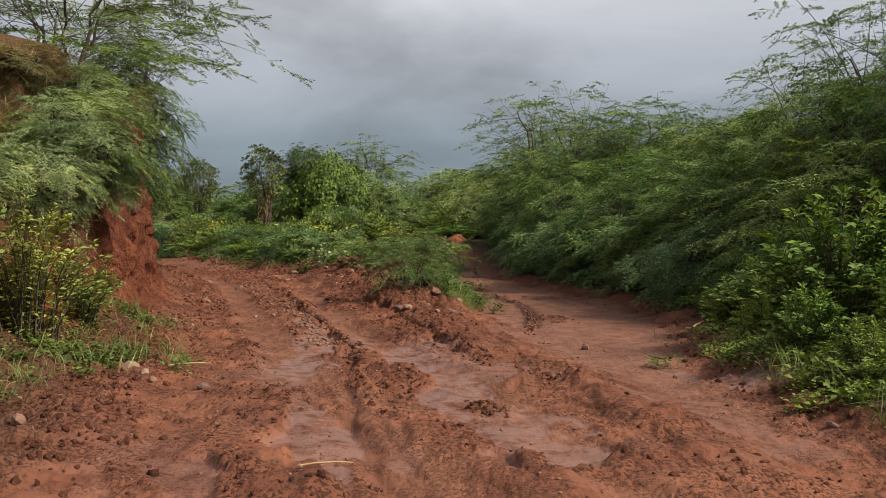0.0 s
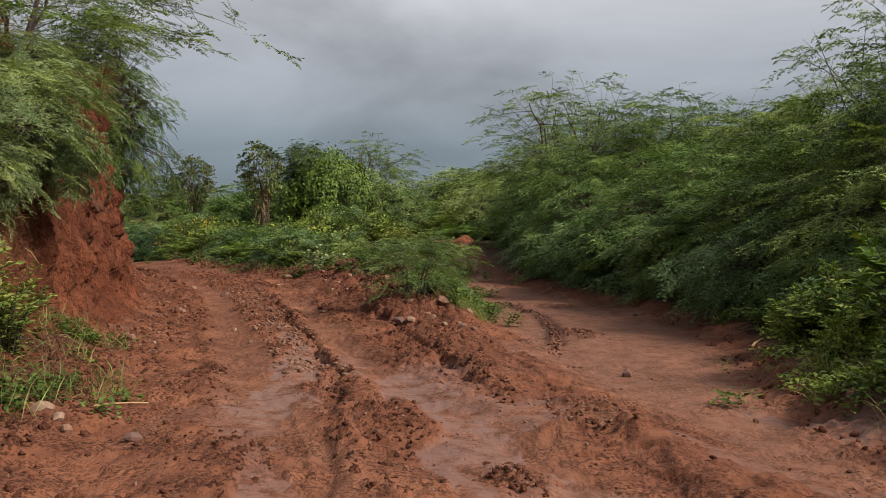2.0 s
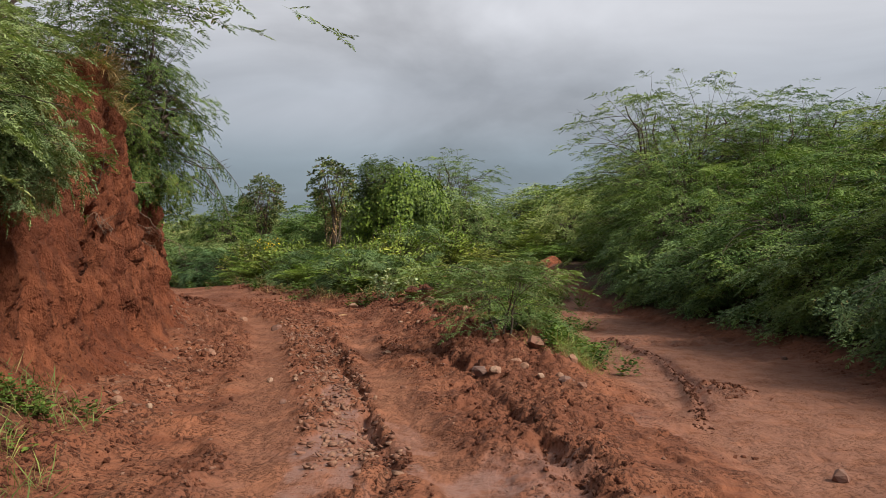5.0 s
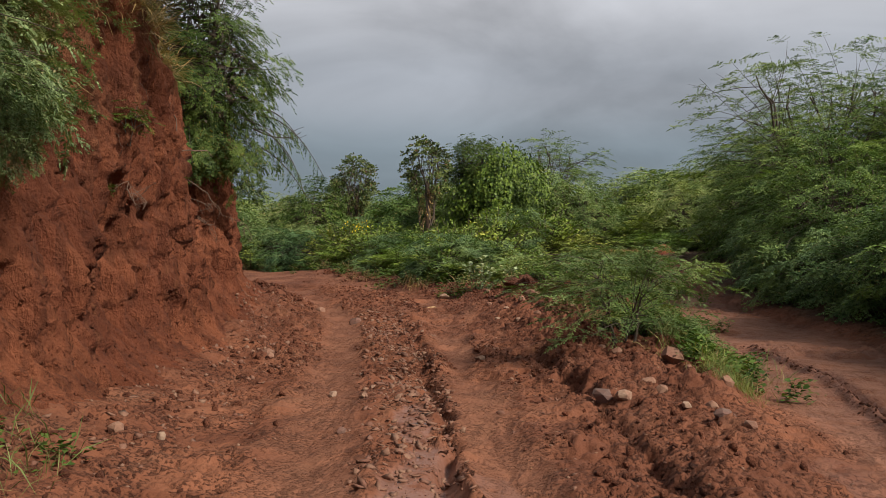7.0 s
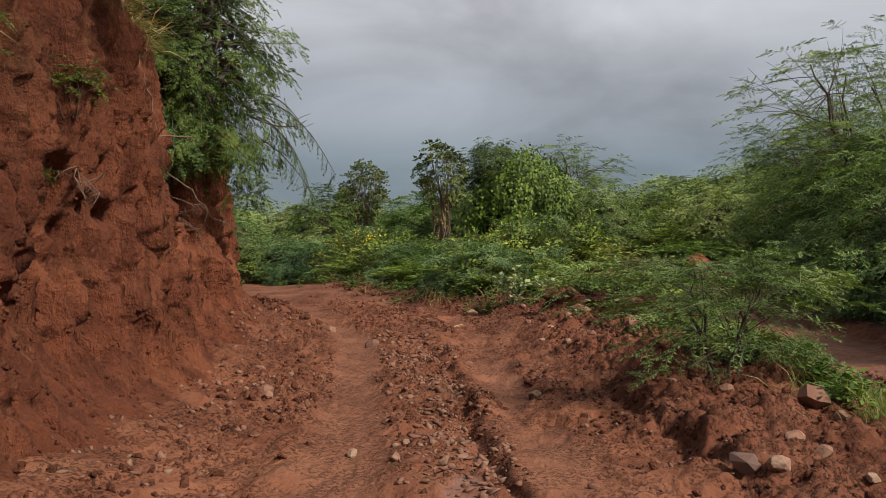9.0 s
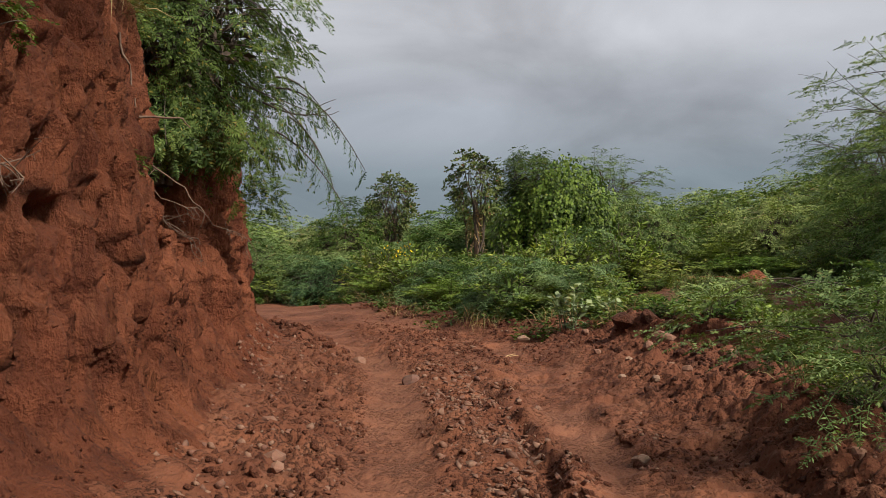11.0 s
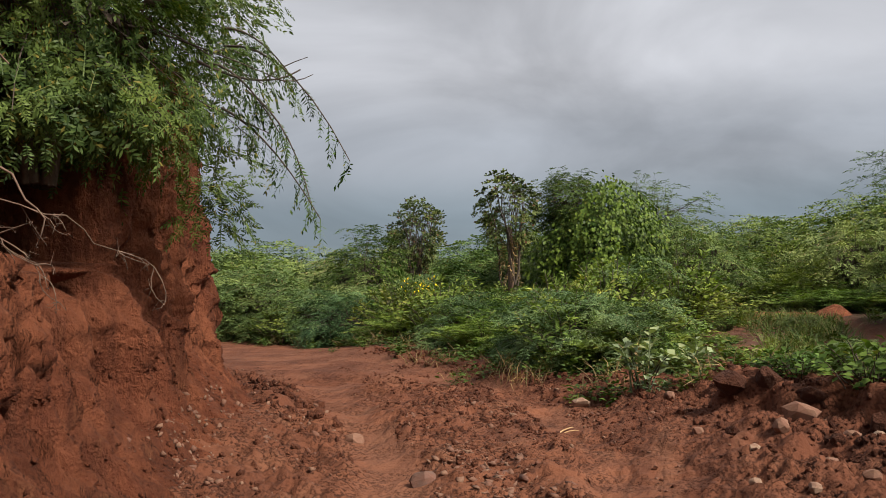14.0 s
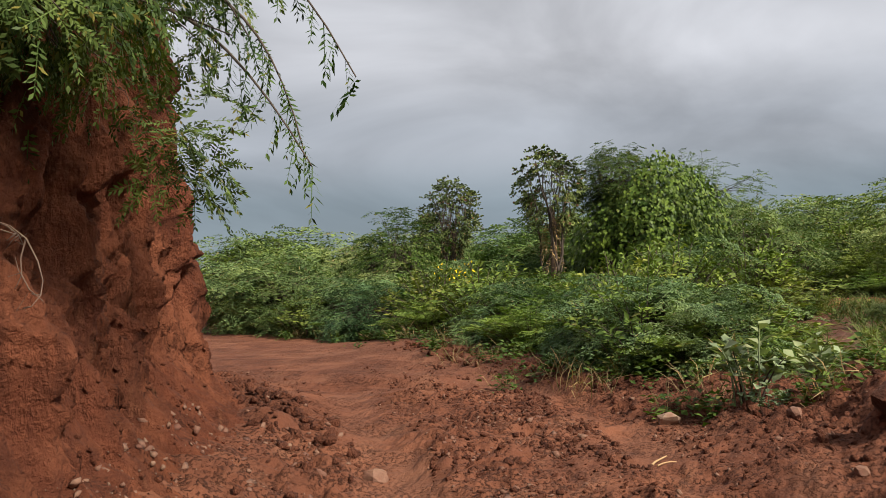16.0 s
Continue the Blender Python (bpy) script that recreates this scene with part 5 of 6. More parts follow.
# tree on the bank, hanging over the track
def bank_tree():
    grown = crown_parts(1.6, 1.9, 4.3, 210, 26, NEEM_SPRAY, seed=71, size=0.80, skirt=-0.97, flat=0.15, stems=7, r_stem=0.05, droop=0.05, lumps=0.42, pad=0.22, spread_in=0.14)
    core = crown_parts(1.3, 1.35, 3.5, 70, 18, NEEM_SPRAY, seed=73, size=1.05, skirt=-0.9, flat=0.1, stems=3, pad=0.25)[1]
    lobes = []
    for k, (dx, dy, dz, rx, ry, h) in enumerate(((0.1, 2.3, -0.4, 0.55, 0.7, 1.0), (0.0, 1.8, 0.95, 0.8, 0.9, 1.4), (-0.3, 2.8, 1.5, 0.7, 0.8, 1.0), (0.45, 0.4, 0.1, 0.8, 1.0, 1.4))):
        lobe = crown_parts(rx, ry, h, int(20 * rx * h), 16, NEEM_SPRAY, seed=74 + k, size=0.9, skirt=-0.9, flat=0.25, stems=3, lumps=0.5, pad=0.24, spread_in=0.2, inner=1)[1]
        lobes.append((lobe[0] + np.array((dx, dy, dz)), lobe[1]))
    grown = grown[0], join([grown[1], core] + lobes), grown[2]
    g = np.random.default_rng(72)
    wv, pos, way, up = [], [], [], []
    reach = [((0.9, 1.2, 1.2), (1.6, 1.0, 1.15), (2.25, 0.8, 0.05)), ((1.0, 1.0, 0.6), (1.5, 0.9, 0.35), (2.0, 0.8, -0.4)), ((0.9, 1.6, 0.9), (1.4, 1.5, 0.6), (1.65, 1.4, -0.2))]
    for i in range(6):                               # long drooping twigs over the track
        a = radians(g.uniform(0, 85))
        st = np.array((math.cos(a) * 1.1, math.sin(a) * 1.4 + 0.4, g.uniform(0.3, 2.1)))
        ln = g.uniform(0.35, 0.7)
        tip = st + np.array((math.cos(a) * ln, math.sin(a) * ln, g.uniform(-0.6, 0.1)))
        ctl = (st + tip) / 2 + np.array((0, 0, 0.40 * ln))
        if i < len(reach):
            st, ctl, tip = (np.array(q) for q in reach[i])
        wv.append(tube(arc_path(st, ctl, tip, 8), 0.012, 0.004, 4))
        k = 15
        t = np.linspace(0.25, 1.0, k)
        q = (1 - t)[:, None] ** 2 * st + 2 * (t * (1 - t))[:, None] * ctl + t[:, None] ** 2 * tip
        tg = unit(2 * (1 - t)[:, None] * (ctl - st) + 2 * t[:, None] * (tip - ctl))
        lat = np.cross(tg, (0, 0, 1.0)) * np.where(np.arange(k) % 2 == 0, 1, -1)[:, None]
        pos.append(q)
        way.append(unit(tg * 0.5 + lat * 0.5 + np.array((0, 0, -0.55)) + g.normal(0, 0.15, (k, 3))))
        up.append(np.array((0, 0, 1.0)) + tg * 0.8 + g.normal(0, 0.3, (k, 3)))
    pos, way, up = np.vstack(pos), np.vstack(way), np.vstack(up)
    twigs = stamp(DROOP_SPRAY, pos, way, up, g.uniform(0.6, 1.0, len(pos)))
    bt = arc_path(np.array((1.0, 0.6, 0.9)), np.array((1.5, 0.75, 0.62)), np.array((1.75, 0.95, 0.86)), 8)
    bare = [tube(bt, 0.014, 0.006, 5), tube(arc_path(bt[5], bt[6] + np.array((0.05, 0.0, -0.08)), bt[7] + np.array((0.10, 0.03, -0.04)), 5), 0.007, 0.003, 4),
            tube(arc_path(bt[4], bt[5] + np.array((0.0, 0.05, 0.12)), bt[6] + np.array((0.14, 0.06, 0.16)), 5), 0.007, 0.003, 4)]
    p = Vector((-8.15, 22.7, 2.72))
    return plant("bank_tree", "leafy tree rooted on the bank, its drooping twigs over the track", "tree",
                 wood_and_leaf(grown, PINNATE, "limb", "crown") + [("hanging_foliage", *twigs, PINNATE, "slender drooping leafy twigs", join(wv)), ("bare_twig", *join(bare), BARK, "bare curved twig reaching out")],
                 Matrix.Translation(p), "")


bank_tree()


# bushes and trees on the bank's near slope and top
def on_bank(maker, spots, group):
    for i, (y, u, rz, s, sz, dout, dz) in enumerate(spots):
        p, o = bank_point(y, u)
        m = Matrix.Translation(p + o * dout + Vector((0, 0, dz))) @ pose(0, 0, 0, 0, 0, rz) @ Matrix.Diagonal((s, s, sz, 1))
        if i == 0:
            maker.matrix_basis = m
            maker["group"] = group
        else:
            copy_thing(maker, m)


on_bank(bush("bush", "thorn bush hanging down the bank with fine pale feathery leaves", FEATHER_BANK, (1.6, 1.6, 1.9, 120, 3.4), FINE_FROND, 81, skirt=-0.97, flat=0.2, droop=0.15, size=0.8),
        [(13.3, 0.50, 0, 0.85, 0.72, -0.15, -0.1), (14.6, 0.70, 40, 1.0, 0.8, -0.1, -0.3), (12.2, 0.45, 120, 0.9, 0.85, -0.25, -0.3), (14.2, 0.55, 220, 0.65, 0.62, 0.15, -0.5), (10.6, 0.5, 70, 0.9, 0.9, -0.3, -0.3), (15.9, 0.66, 300, 0.5, 0.5, 0.1, -0.4)],
        "thorn bushes on the bank")
on_bank(bush("bush", "half-dry thorn scrub on the bank's top", FEATHER_DRY, (1.5, 1.4, 1.3, 80, 12), FINE_SPRAY, 82, skirt=-0.7, flat=0.4),
        [(13.0, 0.84, 0, 0.6, 0.35, 0, -0.2), (15.0, 0.865, 90, 0.6, 0.35, 0.0, -0.2), (18.5, 0.88, 200, 0.8, 0.5, -0.2, -0.3), (11.8, 0.72, 300, 0.8, 0.6, 0, -0.4), (14.2, 0.78, 160, 0.5, 0.4, 0.0, -0.25), (17.0, 0.865, 20, 0.5, 0.4, 0.0, -0.2)],
        "dry scrub on the bank")
on_bank(thorn_tree("slender thorn tree on the bank with an open feathery crown", (2.6, 2.5, 2.7, 75, 3.4), 83, FEATHER, FINE_FROND, z0=0.3, stems=6, r_stem=0.04, skirt=-0.7, flat=0.85, lumps=0.45, size=1.05, inner=0),
        [(16.3, 0.875, 0, 1.1, 0.95, 0.35, -0.1), (25.5, 0.92, 210, 0.8, 0.8, -0.5, -0.3)], "thorn trees on the bank")

# leafy shrubs close to the track
sh = plant("shrub", "leafy shrub with yellowing oval leaves at the foot of the bank", "shrub", wood_and_leaf(shrub_parts(1.05, 1.0, 1.75, 54, 60, BROAD, 91, 0.68, 0.5, 0.0), YELLOW), ground_pose(-4.75, 10.2, 0, 0.95, 0.95))
copy_thing(sh, ground_pose(-5.2, 9.0, 100, 1.0, 1.0))
copy_thing(sh, ground_pose(-4.75, 11.6, 200, 0.75, 0.62))
sh = plant("shrub", "leafy green shrub with broad oval leaves on the verge", "shrub", wood_and_leaf(shrub_parts(1.25, 1.2, 1.95, 80, 46, BROAD, 92, 1.1, 0.5, 0.0), BRIGHT), ground_pose(5.0, 11.2, 0, 1.0, 1.0))
copy_thing(sh, ground_pose(4.75, 13.2, 140, 0.72, 0.52))
copy_thing(sh, ground_pose(5.6, 9.4, 250, 0.95, 0.8))
copy_thing(sh, ground_pose(4.25, 10.3, 60, 0.42, 0.36))
copy_thing(sh, ground_pose(4.4, 9.1, 170, 0.45, 0.30))
copy_thing(sh, ground_pose(4.2, 11.9, 300, 0.36, 0.3))
copy_thing(sh, ground_pose(3.95, 9.7, 20, 0.42, 0.42))
copy_thing(sh, ground_pose(3.9, 8.2, 230, 0.38, 0.34))
copy_thing(sh, ground_pose(4.35, 13.4, 120, 0.42, 0.4))
copy_thing(sh, ground_pose(4.7, 15.4, 200, 0.45, 0.36))

# small tree on the ridge between the branches
grown = crown_parts(1.25, 1.1, 1.3, 52, 3.6, FINE_FROND, seed=101, z0=0.3, skirt=-0.8, flat=0.75, stems=4, r_stem=0.026, droop=0.2, size=0.62, inner=0)
plant("sapling", "low thorn sapling with layered feathery sprays on the dirt ridge", "tree", wood_and_leaf(grown, FEATHER_PALE, "limb", "crown"), ground_pose(-0.7, 20.2, 0, 1, 1, -0.03))
low = plant("shrub", "low weedy shrub with small green leaves", "shrub", wood_and_leaf(shrub_parts(0.9, 1.3, 0.55, 90, 20, BROAD, 102, 0.7, 0.9, 0.0), WEED), ground_pose(-0.6, 21.2, 30, 0.6, 0.6))
for x, y, rz, s, sz in ((0.15, 19.3, 80, 0.5, 0.6), (-0.6, 23.6, 0, 0.5, 0.6), (-0.9, 27.0, 60, 0.6, 0.8), (-0.3, 24.8, 210, 0.8, 1.0), (-0.4, 27.0, 260, 1.1, 1.4), (-0.5, 22.4, 300, 0.7, 0.9), (-0.2, 25.6, 200, 1.0, 1.4), (-0.2, 23.4, 10, 0.9, 1.3), (-1.4, 29.3, 40, 0.8, 0.9), (-0.2, 31.5, 70, 1.2, 1.3),
                        (4.6, 9.0, 20, 0.6, 0.6), (4.3, 11.0, 90, 0.55, 0.6), (4.5, 7.6, 190, 0.7, 0.5), (-5.9, 33.1, 20, 0.8, 0.9), (-8.6, 36.2, 100, 0.8, 0.9)):
    copy_thing(low, ground_pose(x, y, rz, s, sz))


# pale broad-leaved milkweed
def milkweed(x, y, s, seed):
    return plant("milkweed", "milkweed with thick pale grey-green leaves", "shrub", wood_and_leaf(shrub_parts(0.42, 0.38, 0.75, 9, 12, PALE_LEAF, seed, 1.0, 0.8, 0.1), PALE, bark=PALE), ground_pose(x, y, 0, s, s), "milkweeds")


mw = milkweed(-3.95, 28.4, 1.0, 111)
copy_thing(mw, ground_pose(-3.3, 28.8, 120, 0.85, 0.8))
copy_thing(mw, ground_pose(-3.75, 28.1, 220, 0.5, 0.4))


# ---- low growth: weeds, grass ----
def weeds(name, label, mat, shape, n, where, size, rise, seed, spread_up=0.6, blade=False):
    """Countless small leaves close to the ground. where(g, n) gives x and y."""
    g = np.random.default_rng(seed)
    x, y = where(g, n)
    z = ground_z(x, y)[0]
    up = np.stack([g.normal(0, 0.4, len(x)), g.normal(0, 0.4, len(x)), np.ones(len(x))], -1)
    a = g.uniform(0, 2 * math.pi, len(x))
    way = np.stack([np.cos(a), np.sin(a), g.uniform(0.0, spread_up, len(x)) * (3 if blade else 1)], -1)
    p = np.stack([x, y, z + g.uniform(0, rise, len(x))], -1)
    me = mesh_np(name, *stamp(shape, p, way, up, g.uniform(0.6, 1.4, len(x)) * size), False)
    return tagged(put(name, me, mat), label, "plants", kind="stuff")


def patches(cents, per, sx, sy):
    """Clumps scattered round centres."""
    def where(g, n):
        c = np.array(cents)[g.integers(0, len(cents), n)]
        cl = g.integers(0, per, n)
        off = np.random.default_rng(5).normal(0, 1, (len(cents) * per, 2))
        k = (np.abs(c[:, 0] * 31 + c[:, 1] * 17).astype(int) * per + cl) % len(off)
        return c[:, 0] + off[k, 0] * sx + g.normal(0, 0.09, n), c[:, 1] + off[k, 1] * sy + g.normal(0, 0.09, n)
    return where


BLADE = (np.array([(0, -0.006, 0), (0.16, -0.004, 0.02), (0.30, 0, -0.05), (0.16, 0.004, 0.02)]), np.array([(0, 1, 2, 3)]))
LEFT_VERGE = [(-4.0, 9.6), (-4.3, 10.8), (-4.6, 12.2), (-4.2, 8.2), (-4.7, 9.0), (-3.7, 10.4), (-4.4, 13.3), (-3.9, 7.0)]
RIGHT_VERGE = [(3.75, 7.6), (4.0, 8.6), (3.85, 9.8), (4.0, 11.0), (4.2, 12.4), (3.6, 8.4), (3.7, 10.5), (4.4, 9.2), (4.5, 11.0), (4.8, 13.8), (4.9, 15.2), (5.0, 16.6), (4.6, 6.6), (5.2, 8.0)]
RIDGE_SPOTS = [(0.4, 18.8), (0.35, 19.8), (0.2, 21.0), (-0.2, 22.3), (-0.7, 23.5), (-0.8, 24.9), (-0.1, 24.4), (-1.0, 26.5), (-1.5, 28.0), (0.3, 26.0), (-0.2, 28.2), (0.1, 30.4), (-1.6, 30.4)]
ISLAND_FOOT = [(-2.9, 28.6), (-4.4, 29.2), (-5.4, 30.3), (-6.6, 31.8), (-7.8, 33.5), (-9.3, 35.7), (-10.7, 37.7), (-12.4, 40.2), (-14.0, 41.6), (-16.0, 42.6)]
weeds("weeds", "low green weeds on the left verge", WEED, WEED_LEAF, 4200, patches(LEFT_VERGE, 9, 0.4, 0.5), 1.1, 0.14, 121)
weeds("weeds", "low green weeds along the right verge", WEED, WEED_LEAF, 14000, patches(RIGHT_VERGE, 14, 0.40, 0.55), 1.2, 0.16, 122)
weeds("weeds", "low green weeds on the dirt ridge", WEED, WEED_LEAF, 14000, patches(RIDGE_SPOTS + [(-0.6, 25.4)], 9, 0.34, 0.5), 1.3, 0.24, 123)
weeds("weeds", "weeds at the foot of the thicket", WEED, WEED_LEAF, 3500, patches(ISLAND_FOOT, 9, 0.5, 0.5), 1.6, 0.25, 124)
weeds("grass", "thin grass on the verges", GRASS, BLADE, 5200, patches(RIGHT_VERGE + RIDGE_SPOTS + LEFT_VERGE, 7, 0.4, 0.5), 0.9, 0.02, 125, 0.9, True)
weeds("grass", "bright grass strip beside the ridge", GRASS, BLADE, 2600, patches([(-0.05, 21.0), (0.1, 20.2), (0.2, 19.4), (0.3, 18.6), (0.42, 18.0)], 9, 0.12, 0.35), 0.6, 0.02, 129, 0.9, True)
weeds("grass", "dry grass at the foot of the thicket", DRYGRASS, BLADE, 700, patches(ISLAND_FOOT, 6, 0.4, 0.4), 1.3, 0.05, 126, 0.8, True)


ROUGH_GRASS = [(-1.6, 31.8), (-0.9, 32.8), (-1.8, 33.6), (-0.8, 35.0), (-1.6, 36.0), (-0.3, 37.5), (-1.4, 38.5), (-0.6, 40.5), (-1.6, 42.0), (0.2, 42.5), (-0.6, 44.0), (0.4, 34.5), (0.0, 32.4), (-2.2, 44.5), (-2.6, 34.6)]
weeds("grass", "rough yellow-green grass on the raised earth", GRASS, BLADE, 5000, patches(ROUGH_GRASS, 9, 0.55, 0.6), 1.6, 0.04, 127, 0.9, True)
weeds("weeds", "low weeds on the raised earth", WEED, WEED_LEAF, 6000, patches(ROUGH_GRASS, 9, 0.6, 0.6), 1.9, 0.28, 128)


# dry grass hanging on the bank's top and slope
def bank_grass():
    g = np.random.default_rng(131)
    pos, way, up = [], [], []
    for i in range(620):
        y = g.uniform(9.0, 21.5)
        u = g.uniform(0.83, 0.90) if y > 16.5 else g.uniform(0.55 if y > 14 else 0.35, 0.9)
        p, o = bank_point(y, u)
        k = 14
        c = np.array(p) + g.normal(0, 0.07, (k, 3))
        pos.append(c)
        way.append(np.array(o) * g.uniform(0.2, 1.0, (k, 1)) + g.normal(0, 0.45, (k, 3)) + np.array((0, 0, g.uniform(-0.2, 0.8))))
        up.append(np.array((0, 0, 1.0)) + g.normal(0, 0.3, (k, 3)))
    pos = np.vstack(pos)
    me = mesh_np("grass", *stamp(BLADE, pos, np.vstack(way), np.vstack(up), g.uniform(0.8, 1.7, len(pos))), False)
    tagged(put("grass", me, DRYGRASS), "dry brown grass on the bank's edge", "plants", kind="stuff")


bank_grass()


# ---- stones ----
def rock_mesh(seed, points=26, flat=0.65, rugged=0.82):
    """An angular stone: the hull of random points, with broken facets."""
    g = np.random.default_rng(seed + 900)
    p = unit(g.normal(0, 1, (points, 3))) * g.uniform(rugged, 1.08, (points, 1)) * np.array((1.0, g.uniform(0.6, 0.9), flat * g.uniform(0.75, 1.1)))
    bm = bmesh.new()
    for q in p:
        bm.verts.new(q)
    res = bmesh.ops.convex_hull(bm, input=bm.verts)
    bmesh.ops.delete(bm, geom=[e for e in res["geom_interior"] if isinstance(e, bmesh.types.BMVert)], context="VERTS")
    bmesh.ops.triangulate(bm, faces=bm.faces)
    me = bpy.data.meshes.new("stone")
    bm.to_mesh(me)
    bm.free()
    return me


ROCKS = [rock_mesh(i, 34 + 5 * i, 0.75, 0.78) for i in range(5)]


def stone(x, y, r, mat, label, k, rz=0.0, dz=0.35, z=None):
    me = ROCKS[k % 5].copy()
    me.materials.append(mat)
    ob = new("stone", me)
    ob.matrix_basis = pose(x, y, (gz(x, y) if z is None else z) + r * 0.6 * dz, 17 * math.sin(k * 2.1), 15 * math.cos(k * 1.7), rz) @ Matrix.Diagonal((r, r, r, 1))
    return tagged(ob, label, "stone", "stones on the track")


TAN_L, PALE_L, DARK_L, CLOD_L = "rounded tan stone half sunk in red soil", "pale weathered stone on the red track", "dark stone lying on the red track", "large dark clod of broken soil"
for i, (x, y, r, kind) in enumerate((
        (-2.5, 9.3, 0.10, 2), (-3.42, 9.75, 0.13, 1), (-3.2, 9.55, 0.09, 1), (-3.05, 9.35, 0.08, 0), (2.32, 7.6, 0.045, 2), (3.64, 20.0, 0.09, 2), (2.03, 12.7, 0.11, 2),
        (-0.85, 16.95, 0.15, 2), (-0.66, 16.85, 0.11, 1), (-0.42, 17.75, 0.14, 0), (-0.16, 18.5, 0.19, 0), (0.02, 18.3, 0.10, 0), (-0.62, 18.6, 0.10, 0), (0.31, 17.5, 0.13, 0), (0.13, 17.0, 0.11, 0), (0.2, 16.55, 0.13, 2), (-0.3, 17.3, 0.08, 0), (-0.95, 20.0, 0.11, 0), (-1.2, 19.6, 0.09, 0), (-0.75, 19.2, 0.09, 0), (-0.1, 16.9, 0.07, 1), (-1.3, 21.2, 0.10, 0), (0.36, 16.1, 0.09, 0), (-6.8, 25.9, 0.14, 0),
        (-7.5, 23.4, 0.12, 1), (-7.3, 23.0, 0.08, 0), (-7.1, 22.6, 0.07, 0), (-2.41, 25.62, 0.22, 0), (-2.84, 25.06, 0.11, 1), (-2.6, 25.4, 0.13, 0), (-2.31, 24.5, 0.11, 0), (-2.05, 25.3, 0.12, 0), (-1.85, 25.2, 0.11, 1), (-2.5, 24.0, 0.09, 1), (-2.15, 23.8, 0.09, 0), (-3.3, 25.9, 0.08, 0), (-1.6, 24.6, 0.12, 0), (-3.6, 27.6, 0.11, 0), (-2.9, 24.2, 0.07, 1), (-5.55, 24.3, 0.16, 2),
        (-2.98, 26.62, 0.36, 3), (-2.62, 26.5, 0.26, 3), (-2.25, 26.05, 0.22, 3), (-1.75, 25.55, 0.25, 3), (-1.3, 25.2, 0.24, 3), (-1.82, 22.4, 0.22, 3), (-1.6, 22.9, 0.20, 3), (-1.0, 22.2, 0.24, 3), (-2.2, 25.0, 0.15, 3), (-3.0, 25.6, 0.13, 3), (-2.55, 23.2, 0.14, 3),
        (-3.05, 15.9, 0.06, 2), (-3.7, 17.6, 0.09, 1), (-3.35, 17.9, 0.06, 1), (-2.9, 18.4, 0.05, 2), (-5.15, 19.3, 0.12, 0), (-5.0, 19.0, 0.08, 0), (3.2, 7.3, 0.07, 2), (3.3, 8.7, 0.08, 2),
        (3.5, 10.2, 0.09, 0), (-3.7, 6.6, 0.12, 0), (-3.3, 6.9, 0.09, 0), (-2.6, 20.6, 0.11, 1), (-4.4, 14.6, 0.10, 0), (-4.2, 14.9, 0.07, 1), (-5.8, 20.6, 0.10, 0))):
    stone(x, y, r * (0.62 if kind == 3 else 0.8), (STONE, STONE_PALE, STONE_DARK, MUD)[kind], (TAN_L, PALE_L, DARK_L, CLOD_L)[kind], i, i * 47.0)


def scatter(name, label, mat, n, where, r0, r1, seed, cat="stones", points=10, flat=0.6, power=3.5):
    g = np.random.default_rng(seed)
    x, y = where(g, n)
    keep = off_tread(x, y)
    x, y = x[keep], y[keep]
    z = ground_z(x, y)[0]
    shapes = []
    for k in range(4):
        me = rock_mesh(20 + k + seed, points, flat * 1.15, 0.6)
        vs = np.array([tuple(q.co) for q in me.vertices])
        fs = np.array([tuple(p.vertices) for p in me.polygons])
        bpy.data.meshes.remove(me)
        shapes.append((vs, fs))
    parts = []
    for k in range(4):
        sel = np.arange(k, len(x), 4)
        vs, fs = shapes[k]
        m = len(sel)
        r = (r0 + (r1 - r0) * g.uniform(0, 1, m) ** power)[:, None, None]
        nz = unit(np.array((0, 0, 1.0)) + g.normal(0, 0.38, (m, 3)))       # tumbled, more or less lying flat
        ex = unit(np.cross(nz, g.normal(0, 1, (m, 3))))
        ey = np.cross(nz, ex)
        tall = g.uniform(0.7, 1.35, (m, 1, 1))
        w = np.stack([x[sel], y[sel], z[sel]], -1)[:, None] + r * (vs[None, :, :1] * ex[:, None] + vs[None, :, 1:2] * ey[:, None] + tall * vs[None, :, 2:] * nz[:, None]) + r * np.array((0, 0, 0.12))
        parts.append((w.reshape(-1, 3), (fs[None] + (np.arange(m) * len(vs))[:, None, None]).reshape(-1, 3)))
    return tagged(put(name, mesh_np(name, *join(parts), False), mat), label, cat, kind="stuff")


def by_line(pts, wid, shift=0.0, lo=0.0, hi=99.0):
    p = np.array([q for q in pts if lo <= q[1] <= hi])
    def where(g, n):
        seg = np.hypot(*np.diff(p, axis=0).T)
        s = g.uniform(0, seg.sum(), n)
        c = np.concatenate([[0], np.cumsum(seg)])
        return np.interp(s, c, p[:, 0]) + shift + g.normal(0, wid, n), np.interp(s, c, p[:, 1]) + g.normal(0, wid, n)
    return where


def off_tread(x, y):
    """Loose stones are pressed into the wheel tracks and seldom lie on them."""
    d = np.minimum(along(x, y, WHEEL)[0] / 0.34, along(x, y, WHEEL_B)[0] / 0.27)
    return d > 0.85 + 0.3 * vnoise(x * 2.3, y * 2.3, 371)


def whole_road(g, n):
    y = g.uniform(5.0, 33.0, n)
    c = np.interp(y, [5, 14, 20, 26, 33], [0.0, -1.8, -3.2, -5.2, -8.8])
    return c + g.normal(0, np.interp(y, [5, 14, 33], [1.8, 1.5, 1.5]), n), y


